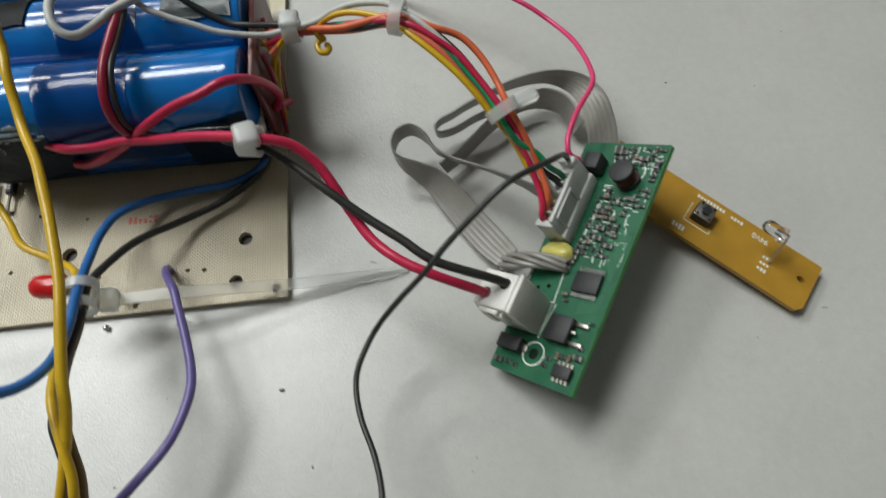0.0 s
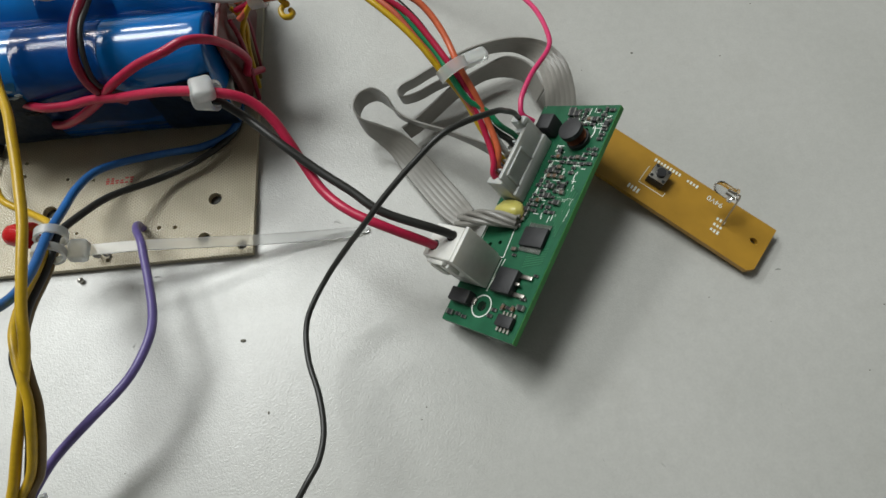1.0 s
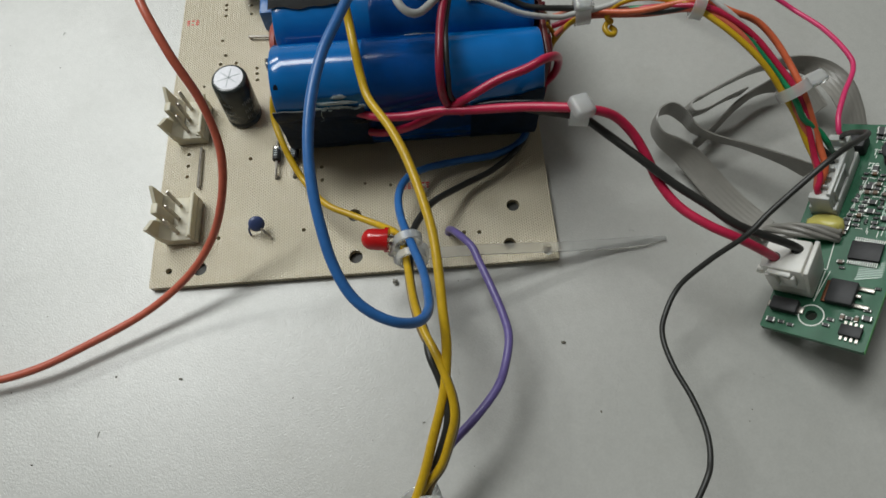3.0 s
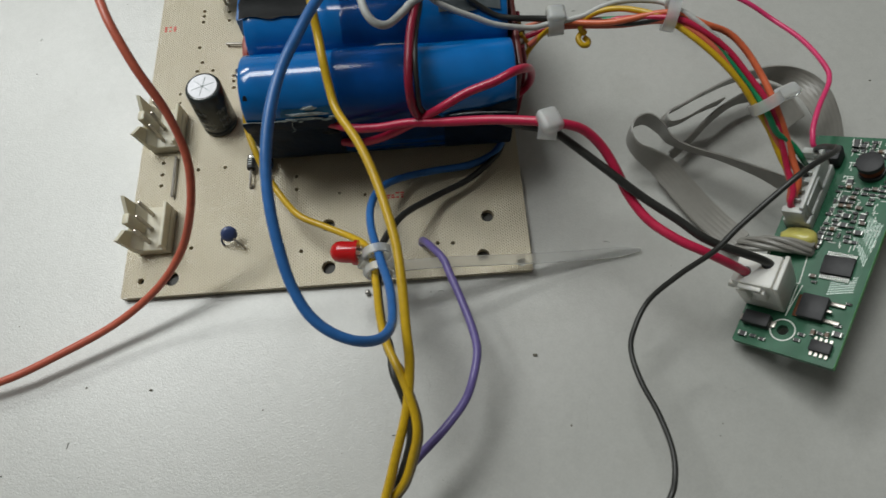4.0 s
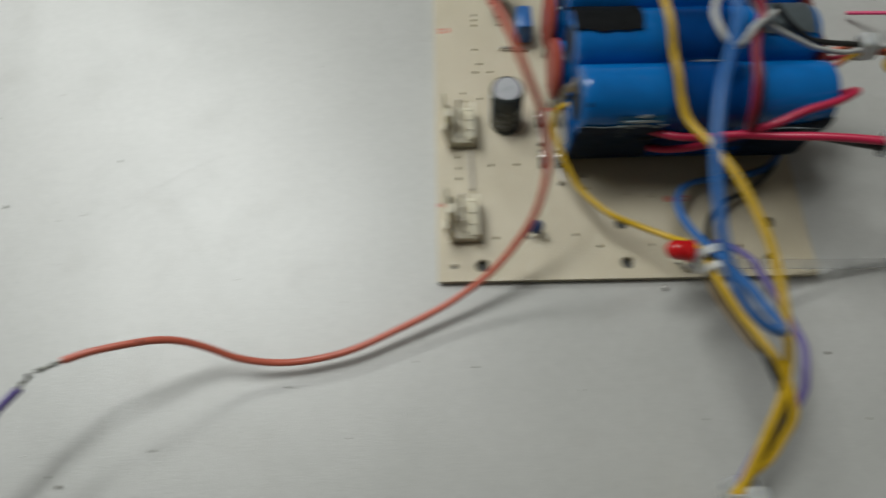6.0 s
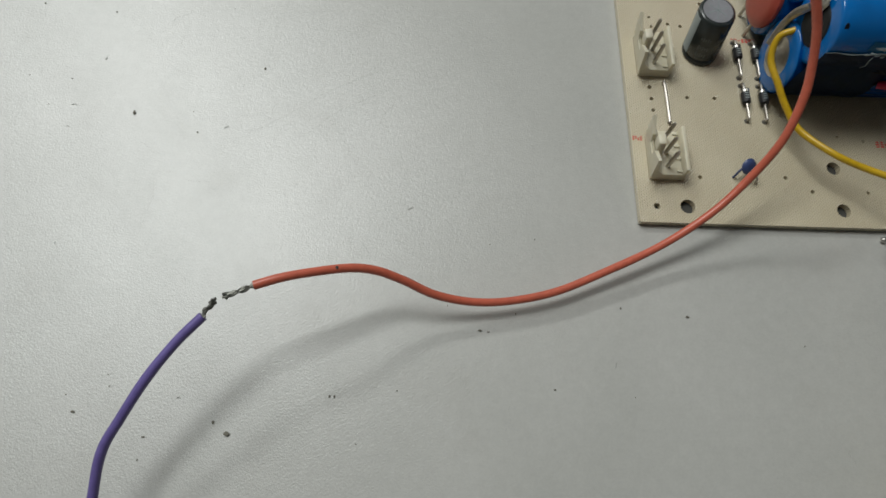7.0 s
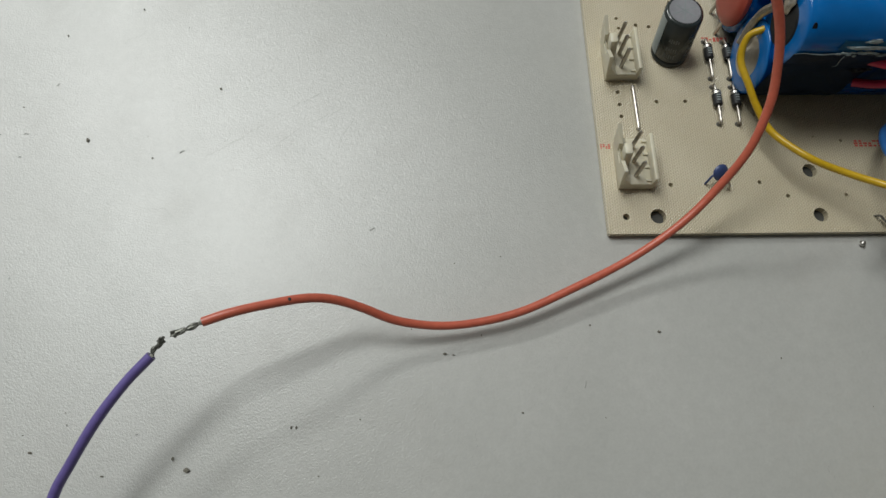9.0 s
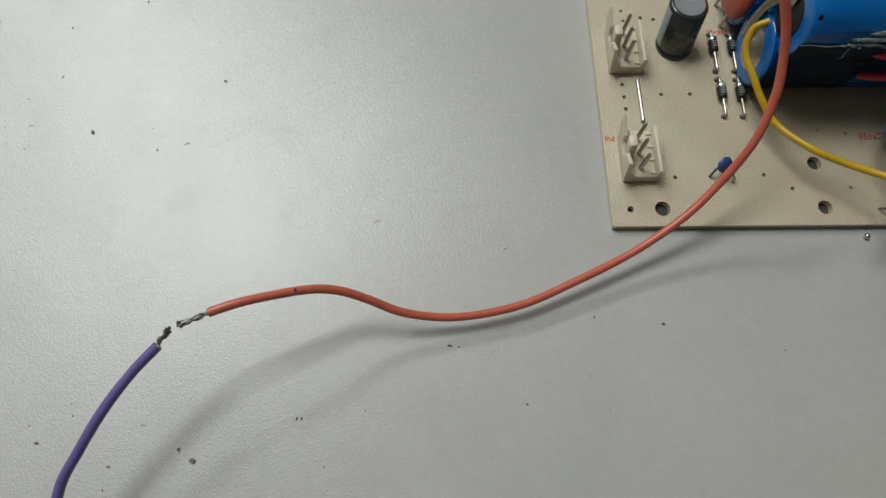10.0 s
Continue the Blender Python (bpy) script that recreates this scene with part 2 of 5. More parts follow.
RIBBON = plain("grey_ribbon", (0.34, 0.325, 0.295), 0.38, grain=500, vary=0.1, trans=0.4)
PCB_GREEN = plain("green_mask", (0.012, 0.092, 0.044), 0.36, grain=260, vary=0.35, bump=0.1)
PCB_GREEN.node_tree.nodes["Principled BSDF"].inputs["Specular IOR Level"].default_value = 0.3
PLUGM = plain("milky_socket_nylon", (0.66, 0.67, 0.64), 0.36, grain=600, vary=0.1, trans=0.3, sss=0.2)
SOLDER = plain("bright_solder", (0.46, 0.46, 0.44), 0.34, 1.0, grain=1600, vary=0.3, bump=0.4)
PCB_EDGE = plain("green_edge", (0.05, 0.28, 0.06), 0.5, grain=600)
SILK = plain("white_ink", (0.72, 0.76, 0.70), 0.6, vary=0.1)
TRACE = plain("green_trace", (0.025, 0.15, 0.07), 0.3, grain=400, vary=0.2, coat=0.2)
PHENOLIC = plain("amber_phenolic", (0.38, 0.205, 0.022), 0.42, grain=260, vary=0.14, bump=0.1)
REDINK = plain("red_ink", (0.60, 0.09, 0.07), 0.6, grain=2500, vary=0.3)
RED_LED = plain("red_lens", (0.5, 0.010, 0.012), 0.16, grain=300, vary=0.06, bump=0.0, sss=0.3)
CLEAR = plain("clear_lens", (0.93, 0.93, 0.93), 0.06, grain=300, vary=0.02, bump=0.0, trans=1.0)
GLUE = plain("yellow_glue", (0.52, 0.47, 0.13), 0.3, grain=200, vary=0.15, bump=0.2, sss=0.4, depth=0.0004)
CERAMIC_BLUE = plain("blue_epoxy", (0.05, 0.075, 0.19), 0.35, grain=300)
VARISTOR = plain("brick_red_epoxy", (0.36, 0.055, 0.035), 0.42, grain=300)
COPPER = plain("copper_winding", (0.2, 0.08, 0.045), 0.35, 0.9, grain=1500, vary=0.3)
MAROON = plain("maroon_board", (0.12, 0.018, 0.016), 0.35, grain=300)
SMD_DARK = plain("dark_chip", (0.02, 0.02, 0.022), 0.4, per_object=0.4)
SMD_TAN = plain("tan_chip", (0.14, 0.09, 0.06), 0.45, per_object=0.4)
CRUMB = plain("dark_crumb", (0.15, 0.14, 0.11), 0.7)
DIFFUSER = plain("panel_diffuser", (0.85, 0.85, 0.85), 0.6, grain=50)
DIFFUSER.node_tree.nodes["Principled BSDF"].inputs["Emission Color"].default_value = (0.95, 0.985, 0.965, 1)
DIFFUSER.node_tree.nodes["Principled BSDF"].inputs["Emission Strength"].default_value = 1.0

# ---------------------------------------------------------------- the room and the bench
TZ = -0.21          # height of the bench top; the beige board's upper face lies at 0


def structure(name, bm, mat, label):
    return tagged(part(name, bm, mat, smooth=False), label, name.split("_")[0], kind="structure")


structure("floor", box(B(), (660, 620, 10), (-40, 0, -80)), FLOORM, "grey tiled workroom floor")
structure("ceiling", box(B(), (660, 620, 10), (-40, 0, CEIL * 100 + 5)), CEILP, "plain white ceiling with flat light panels")
H = CEIL * 100 + 75
for nm, size, at in (("wall_north", (660, 10, H), (-40, 315, H / 2 - 75)), ("wall_south", (660, 10, H), (-40, -315, H / 2 - 75)),
                     ("wall_east", (10, 620, H), (295, 0, H / 2 - 75)), ("wall_west", (10, 620, H), (-375, 0, H / 2 - 75))):
    structure(nm, box(B(), size, at), WALLS, "plain off-white painted wall")
for px, py, pw, ln, wd, turn in PANELS:
    lamp = thing("ceiling_light", (px * 100, py * 100, CEIL * 100), "flat white ceiling light panel, switched on", "ceiling light", "ceiling lights")
    turned = Matrix.Translation((px * 100, py * 100, CEIL * 100)) @ pose(0, 0, 0, 0, 0, turn)
    hl, hw = ln * 50, wd * 50
    fr = B()
    for dx, dy, sx, sy in ((0, hw + 1.5, 2 * hl + 5, 2), (0, -hw - 1.5, 2 * hl + 5, 2), (hl + 1.5, 0, 2, 2 * hw + 1), (-hl - 1.5, 0, 2, 2 * hw + 1)):
        box(fr, (sx, sy, 2.4), (dx, dy, -1.2), bevel=0.2)
    bmesh.ops.transform(fr, matrix=turned, verts=fr.verts)
    part("frame", fr, WHITE, lamp)
    df = box(B(), (2 * hl + 1, 2 * hw + 1, 0.8), (0, 0, -1.4))
    bmesh.ops.transform(df, matrix=turned, verts=df.verts)
    part("diffuser", df, DIFFUSER, lamp)

bench = thing("workbench", (5, 5, -75), "grey-white laminate workbench with scuffed satin top", "workbench")
part("worktop", box(B(), (170, 90, 3), (5, 12, TZ - 1.5), bevel=0.25), TABLE, bench, "scuffed off-white laminate top", smooth=False)
for lx, ly in ((-75, -28), (85, -28), (-75, 52), (85, 52)):
    part("leg", box(B(), (5, 5, 71.8), (lx, ly, -39.1), bevel=0.3), STEEL_LEG, bench)

# ---------------------------------------------------------------- beige power board
BW, BH, BT = 10.56, 13.0, 0.165
power = thing("power_board", (5, 6, TZ), "beige single-sided circuit board with drilled holes, lying on the bench", "circuit board")


def drilled(w, h, t, holes):
    """A plate with round holes through it; upper face at z = 0."""
    bm = B()
    edges = []
    ring = [(0.03, 0), (w - 0.03, 0), (w, 0.03), (w, h), (0, h), (0, 0.03)]
    for loop in [ring] + [[(x + r * math.cos(2 * math.pi * k / n), y + r * math.sin(2 * math.pi * k / n)) for k in range(n)] for x, y, r in holes for n in [20 if r > 0.1 else 10]]:
        vs = [bm.verts.new((x, y, 0)) for x, y in loop]
        edges += [bm.edges.new((a, b)) for a, b in zip(vs, vs[1:] + vs[:1])]
    bmesh.ops.triangle_fill(bm, use_beauty=True, edges=edges)
    top = list(bm.faces)
    down = bmesh.ops.extrude_face_region(bm, geom=top)["geom"]
    bmesh.ops.translate(bm, vec=(0, 0, -t), verts=[g for g in down if isinstance(g, bmesh.types.BMVert)])
    return bm


BIG = [(1.26, 0.45, 0.19), (5.32, 0.46, 0.18), (5.30, 1.66, 0.18), (9.535, 1.61, 0.17), (9.33, 0.51, 0.16)]
MID = [(0.47, 0.44, 0.085), (10.29, 0.23, 0.12), (7.0, 0.16, 0.06)]
PINS = [(1.69, 1.28), (3.95, 1.34), (4.6, 0.965), (1.656, 3.65), (2.416, 3.66), (0.66, 3.94), (0.67, 3.57), (0.675, 3.22), (1.405, 6.05),
        (1.757, 6.0), (4.41, 3.22), (4.43, 2.81), (8.17, 0.926), (8.57, 0.895), (1.34, 9.41), (1.34, 9.2), (1.34, 8.97), (2.12, 9.32),
        (2.15, 8.97), (1.315, 7.97), (1.45, 7.39), (1.317, 7.065), (1.79, 7.066), (2.43, 6.82), (2.445, 6.61), (2.466, 6.38)]
PINS2 = [(0.89, 6.27), (0.917, 5.95), (0.915, 5.7), (6.09, 0.985), (5.6, 2.6), (6.3, 2.5)]
holes = BIG + MID + [(x, y, 0.055) for x, y in PINS] + [(x, y, 0.045) for x, y in PINS2]
part("substrate", drilled(BW, BH, BT, holes), BOARD, power, smooth=False)
# Added sheet; its dark colour stands in for the shade inside the holes.
part("insulating_sheet", box(B(), (BW - 0.5, BH - 0.5, 0.03), (BW / 2, BH / 2, TZ + 0.018)), HOLE_SHADE, power, "dark grey sheet added under the board to darken its holes")
for x, y in ((0.9, 2.6), (9.9, 1.0), (0.8, 10.5), (9.8, 10.0), (5.0, 5.5)):
    part("solder_joint", rod(B(), (x, y, TZ), (x, y, -BT), 0.06, 0.13, 10), TIN, power)

# red ink marks, too worn to read
random.seed(4)
for x, y, w, h, n in ((0.02, 2.28, 0.27, 0.14, 4), (3.14, 5.52, 0.72, 0.14, 7), (6.62, 2.32, 0.74, 0.2, 6), (0.12, 8.66, 0.42, 0.22, 3)):
    bm = B()
    for k in range(n):
        for row in range(3):
            if random.random() < 0.85:
                box(bm, (w / n * random.uniform(0.5, 0.85), h / 4, 0.004), (x + w * (k + 0.5) / n, y + h * (row + 0.5) / 3, 0.003))
    part("ink_mark", bm, REDINK, power, "worn red ink mark")


def header(y0):
    """A three-pin ivory header: base, low wall, and a leaning wall with two tall slanted prongs."""
    x0, x1, y1 = 0.34, 1.2, y0 + 1.26
    ym = (y0 + y1) / 2
    b = B()
    box(b, (x1 - x0, y1 - y0, 0.3), ((x0 + x1) / 2, ym, 0.15), bevel=0.03)
    body = part("pin_header", b, IVORY, power, "ivory three-pin header")
    part("low_wall", box(B(), (0.1, y1 - y0, 0.32), (x1 - 0.07, ym, 0.42), bevel=0.03), IVORY, body)
    for k in range(4):
        part("rib", box(B(), (0.2, 0.06, 0.06), (1.05, y0 + 0.1 + k * 0.353, 0.32), bevel=0.015), IVORY, body)
    h2 = (y1 - y0) / 2
    outline = [(-h2, 0.2), (-h2, 1.02), (-h2 + 0.40, 0.78), (-0.17, 0.5), (0.17, 0.5), (h2 - 0.40, 0.78), (h2, 1.02), (h2, 0.2)]
    w = B()
    faces = []
    for dx in (0.0, 0.09):
        faces.append([w.verts.new((x0 - 0.02 + dx - 0.16 * (z - 0.2), ym + y, z)) for y, z in outline])
    n = len(outline)
    for k in range(n):
        w.faces.new((faces[0][k], faces[0][(k + 1) % n], faces[1][(k + 1) % n], faces[1][k]))
    for f in faces:
        w.faces.new(f)
    part("locking_wall", w, IVORY, body)
    g = B()
    sec = [(x0, 0.19), (x0 - 0.06, 0.62), (x0 + 0.34, 0.19)]
    two = [[g.verts.new((x, ym + s * (h2 - 0.01), z)) for x, z in sec] for s in (-1, 1)]
    for k in range(3):
        g.faces.new((two[0][k], two[0][(k + 1) % 3], two[1][(k + 1) % 3], two[1][k]))
    for f in two:
        g.faces.new(f)
    part("gusset", g, IVORY, body)
    part("locking_post", box(B(), (0.2, 0.3, 0.82), (x0 + 0.1, ym, 0.58), Euler((0, radians(-9), 0)).to_matrix(), bevel=0.05), IVORY, body)
    for k in (-1, 0, 1):
        pin = rod(B(), (0.72, ym + k * 0.396, 0.1), (0.70, ym + k * 0.396, 1.06), 0.052, seg=8, rings=[(0, 0.052), (0.93, 0.052), (1, 0.022)])
        part("pin", pin, TIN, body, "dull tinned pin")


header(1.16)
header(4.27)

# tall electrolytic
cx, cy, cr, chh = 2.13, 5.44, 0.49, 1.3
capa = part("electrolytic_capacitor", rod(B(), (cx, cy, 0), (cx, cy, chh), cr, seg=40, rings=[(0, cr * 0.93), (0.03, cr), (0.09, cr), (0.115, cr * 0.95), (0.14, cr), (0.95, cr), (0.985, cr * 0.95), (1.0, cr * 0.86)]), SLEEVE, power, "black electrolytic capacitor with scored aluminium top")
part("top", rod(B(), (cx, cy, chh - 0.02), (cx, cy, chh + 0.008), cr * 0.82, cr * 0.80, 36), ALU, capa, "scored aluminium top")
sc = B()
for a in (20, 80, 140):
    box(sc, (cr * 1.3, 0.022, 0.006), (cx, cy, chh + 0.009), Euler((0, 0, radians(a))).to_matrix())
part("vent_score", sc, STRIPE, capa)
st = B()
for k in range(7):
    a = radians(172 + k * 5)
    box(st, (0.045, 0.012, chh * 0.78), (cx + cr * math.cos(a), cy + cr * math.sin(a), chh * 0.53), Euler((0, 0, a + math.pi / 2)).to_matrix())
part("stripe", st, STRIPE, capa, "grey polarity stripe")
pr = B()
for a0 in (235, 300):
    for k in range(5):
        a = radians(a0 + k * 7)
        for zz in (0.35, 0.55, 0.8):
            box(pr, (0.035, 0.006, 0.07 + 0.05 * ((k + int(zz * 10)) % 2)), (cx + cr * math.cos(a), cy + cr * math.sin(a), zz), Euler((0, 0, a + math.pi / 2)).to_matrix())
part("print", pr, SLEEVE_INK, capa, "grey illegible print")
for ob in (capa, *capa.children):        # it leans a little away from the front edge
    for v in ob.data.vertices:
        low = (1 - v.co.z / (chh * CM)) * CM
        v.co.x, v.co.y = v.co.x + 0.05 * low, v.co.y - 0.29 * low


def diode(x, y_top, y_bot, yc):
    body = part("diode", rod(B(), (x, yc - 0.22, 0.15), (x, yc + 0.22, 0.15), 0.115, seg=18, rings=[(0, 0.085), (0.05, 0.112), (0.16, 0.115), (0.84, 0.115), (0.95, 0.112), (1, 0.085)]), BLACK, power, "black rectifier diode with silver band")
    part("cathode_band", rod(B(), (x, yc + 0.1, 0.15), (x, yc + 0.17, 0.15), 0.119, seg=18), STEEL, body)
    marks = B()
    for k in range(3):
        box(marks, (0.1, 0.03, 0.004), (x - 0.01, yc + 0.04 - 0.07 * k, 0.266))
    part("print", marks, STRIPE, body, "grey illegible print")
    part("lead", tube(B(), [(x, y_top, -0.1), (x, y_top, 0.08), (x, y_top - 0.06, 0.14), (x, yc, 0.15), (x, y_bot + 0.06, 0.14), (x, y_bot, 0.08), (x, y_bot, -0.1)], 0.036, 8, 5), TIN, body)
    for y in (y_top, y_bot):
        part("solder_fillet", rod(B(), (x, y, 0.0), (x, y, 0.07), 0.075, 0.04, 10), DULL, body)


diode(3.19, 5.5, 4.34, 5.08)
diode(3.70, 5.5, 4.34, 5.08)
diode(3.19, 4.08, 2.98, 3.66)
diode(3.68, 4.08, 2.98, 3.66)
for a, b in (((1.04, 4.03), (1.05, 2.86)), ((2.2, 7.96), (3.0, 7.9))):
    (ax, ay), (bx, by) = a, b
    part("jumper", tube(B(), [(ax, ay, -0.08), (ax, ay, 0.05), (ax * 0.95 + bx * 0.05, ay * 0.95 + by * 0.05, 0.09), (ax * 0.05 + bx * 0.95, ay * 0.05 + by * 0.95, 0.09), (bx, by, 0.05), (bx, by, -0.08)], 0.04, 8, 5), TIN, power, "bare tinned jumper")

disc = part("ceramic_capacitor", rod(B(), (2.78, 1.49, 0.3), (2.82, 1.39, 0.42), 0.21, seg=20, rings=[(0, 0.11), (0.2, 0.18), (0.5, 0.21), (0.8, 0.18), (1, 0.11)]), CERAMIC_BLUE, power, "small blue disc capacitor on bent leads")
part("lead", tube(B(), [(2.56, 1.31, -0.08), (2.56, 1.31, 0.1), (2.6, 1.36, 0.3), (2.72, 1.42, 0.38)], 0.03, 8, 5), CERAMIC_BLUE, disc)
part("lead", tube(B(), [(3.1, 1.16, -0.08), (3.1, 1.17, 0.12), (3.0, 1.24, 0.26), (2.86, 1.38, 0.3)], 0.03, 8, 5), TIN, disc)

for yv in (6.12, 8.0):
    mov = part("varistor", rod(B(), (3.40, yv, 1.28), (3.68, yv, 1.28), 0.88, seg=36, rings=[(0, 0.6), (0.12, 0.8), (0.35, 0.88), (0.65, 0.88), (0.88, 0.8), (1, 0.6)]), VARISTOR, power, "brick-red varistor disc standing on two leads")
    for yy in (yv - 0.35, yv + 0.35):
        part("lead", tube(B(), [(3.54, yy, -0.08), (3.54, yy, 0.3), (3.54, yy, 0.6)], 0.045, 8, 4), TIN, mov)
reg = part("transistor", box(B(), (0.45, 0.9, 0.9), (2.0, 9.9, 0.85), bevel=0.05), BLACK, power, "upright black transistor")
part("tab", box(B(), (0.1, 0.95, 1.3), (2.27, 9.9, 1.2), bevel=0.03), STEEL, reg)
for k in (-0.25, 0, 0.25):
    part("lead", box(B(), (0.06, 0.08, 0.5), (2.0, 9.9 + k, 0.17)), TIN, reg)
small = part("film_capacitor", box(B(), (0.5, 0.9, 0.8), (2.9, 8.6, 0.42), bevel=0.1), BLUEW, power, "small blue box capacitor")

# twisted bare ends on the board's front edge
bits = B()
tube(bits, [(6.66, 0.42, -0.02), (6.7, 0.36, 0.14), (6.78, 0.3, 0.1), (6.74, 0.22, 0.18), (6.84, 0.2, 0.12)], 0.028, 6, 5)
tube(bits, [(6.84, 0.2, 0.12), (6.92, 0.3, 0.2), (6.98, 0.24, 0.1), (7.06, 0.28, 0.06), (7.03, 0.2, -0.02)], 0.028, 6, 5)
part("lead_stub", bits, DULL, power, "clipped bare lead ends")

# ---------------------------------------------------------------- battery pack
CR = 0.92
pack = thing("battery_pack", (7, 6, 0), "blue-wrapped cylindrical cells taped together in two layers on the board", "battery pack")


def cell(x0, yc, zc):
    x1 = x0 + 6.5
    fold = 0.4 if zc > 2 else 0.72
    c = part("cell", rod(B(), (x0, yc, zc), (x1, yc, zc), CR, seg=56, rings=[(0, CR * fold), (0.001, CR * 0.9), (0.004, CR * 0.975), (0.009, CR), (0.05, CR), (0.35, CR * 0.997), (0.65, CR), (0.95, CR), (0.991, CR), (0.996, CR * 0.975), (0.999, CR * 0.9), (1, CR * 0.74)]), BLUE, pack)
    if zc > 2:
        # Dark disc put in for the cell's dark metal end.
        part("end_tape", rod(B(), (x0 - 0.03, yc, zc), (x0 + 0.03, yc, zc), CR * 0.62, seg=32, rings=[(0, CR * 0.55), (1, CR * 0.62)]), BLACK_TAPE, c, "dark disc in place of the cell's metal end")
        return c
    part("negative_end", rod(B(), (x0 - 0.004, yc, zc), (x0 + 0.05, yc, zc), CR * 0.71, seg=32, rings=[(0, CR * 0.55), (0.3, CR * 0.7), (1, CR * 0.7)]), STEEL, c, "dull steel end")
    part("positive_end", rod(B(), (x1 - 0.02, yc, zc), (x1 + 0.12, yc, zc), CR * 0.7, seg=32, rings=[(0, CR * 0.7), (0.2, CR * 0.68), (0.3, 0.36), (0.9, 0.34), (1, 0.26)]), STEEL, c, "steel button end")
    return c


for yc in (4.38, 6.25, 8.12):
    cell(3.70, yc, CR + 0.02)
for k, yc in enumerate((3.88, 5.75, 7.62)):
    cell(3.80, yc, 2.79)


def shell(yc, zc, r, a0, a1, x0, x1, nx=14, na=26, ragged=0.0, seed=0, lift=0.02):
    """A thin sheet bent round a cell, with slightly ragged edges."""
    bm = B()
    grid = []
    for i in range(nx + 1):
        row = []
        for j in range(na + 1):
            a = radians(a0 + (a1 - a0) * j / na)
            x = x0 + (x1 - x0) * i / nx
            edge = ragged * (1 if j in (0, na) else 0)
            a += edge * noise.noise((x * 2.1, seed, j)) / r
            xx = x + ragged * (1 if i in (0, nx) else 0) * noise.noise((a * 2.5, seed + 3, i))
            rr = r + lift * noise.noise((x * 1.3, a * 2.2, seed)) * 0.6
            row.append(bm.verts.new((xx, yc + rr * math.cos(a), zc + rr * math.sin(a))))
        grid.append(row)
    for i in range(nx):
        for j in range(na):
            bm.faces.new((grid[i][j], grid[i + 1][j], grid[i + 1][j + 1], grid[i][j + 1]))
    bmesh.ops.solidify(bm, geom=list(bm.faces), thickness=0.012)
    return bm


part("tape_band", shell(3.88, 2.79, CR + 0.015, 20, 245, 6.0, 7.95, ragged=0.04, seed=1), BLUE_TAPE, pack, "darker blue tape band")
part("tape_band", shell(4.38, CR + 0.02, CR + 0.015, 95, 262, 3.74, 10.16, ragged=0.03, seed=4), BLUE_TAPE, pack, "darker blue tape round the lower cell")
part("tape_band", shell(5.75, 2.79, CR + 0.015, 25, 155, 6.2, 8.0, ragged=0.04, seed=2), BLUE_TAPE, pack, "darker blue tape band")


part("insulation_strip", shell(5.75, 2.79, CR + 0.05, 20, 110, 3.75, 5.6, ragged=0.1, seed=7), BLACK_TAPE, pack, "black tape patch")
part("film", shell(5.75, 2.79, CR + 0.05, 35, 120, 8.6, 10.1, ragged=0.08, seed=11), GREY_FILM, pack, "grey translucent film")


def crumple(at, size, seed, n=2):
    bm = B()
    bmesh.ops.create_icosphere(bm, subdivisions=3, radius=1.0)
    for v in bm.verts:
        k = 1 + 0.55 * noise.noise(v.co * 1.7 + V3((seed, 0, 0))) + 0.3 * noise.noise(v.co * 4.3 + V3((0, seed, 0)))
        v.co = V3((v.co.x * size[0], v.co.y * size[1], v.co.z * size[2])) * k + V3(at)
    return bm


part("glue_blob", crumple((5.3, 2.96, 3.1), (0.5, 0.025, 0.05), 3), GLUE_FILM, pack, "clear crumpled glue")
part("glue_blob", crumple((5.38, 3.02, 3.24), (0.17, 0.02, 0.07), 12), GLUE_FILM, pack, "clear crumpled glue")
part("glue_blob", crumple((5.75, 3.1, 2.2), (0.3, 0.1, 0.1), 8), BLACK_TAPE, pack)
part("glue_blob", crumple((7.4, 4.82, 3.08), (0.5, 0.07, 0.06), 5), CLEAR_TAPE, pack, "clear crumpled glue")
part("film", shell(3.88, 2.79, CR + 0.02, 152, 166, 4.7, 5.9, ragged=0.12, seed=14), FILM_BLUE, pack, "clear torn film over the blue wrap")
hole = rod(B(), (0, -0.02, 0), (0, 0.03, 0), 0.09, seg=14)
bmesh.ops.transform(hole, matrix=Matrix.Translation((3.96, 3.235, 3.42)) @ pose(0, 0, 0, -35) @ Matrix.Diagonal((0.6, 1, 1.25, 1)), verts=hole.verts)
part("wrap_hole", hole, BLACK_TAPE, pack, "small hole in the blue wrap")
part("solder_tab", crumple((3.72, 4.05, 3.2), (0.06, 0.14, 0.3), 17), TIN, pack, "crumpled solder and nickel strip")
part("solder_tab", tube(B(), [(3.72, 4.3, 2.9), (3.66, 4.5, 2.4), (3.6, 4.5, 1.9), (3.56, 4.4, 1.4)], 0.09, 8, 6, wobble=0.5), TIN, pack, "soldered nickel tab")

# the upper layer sits into the gaps of the lower one
for ob in list(pack.children):
    mid = sum((v.co.z for v in ob.data.vertices), 0.0) / len(ob.data.vertices)
    if mid > 0.019:
        ob.location = ob.location + V3((0, 0.36, -0.45)) * CM


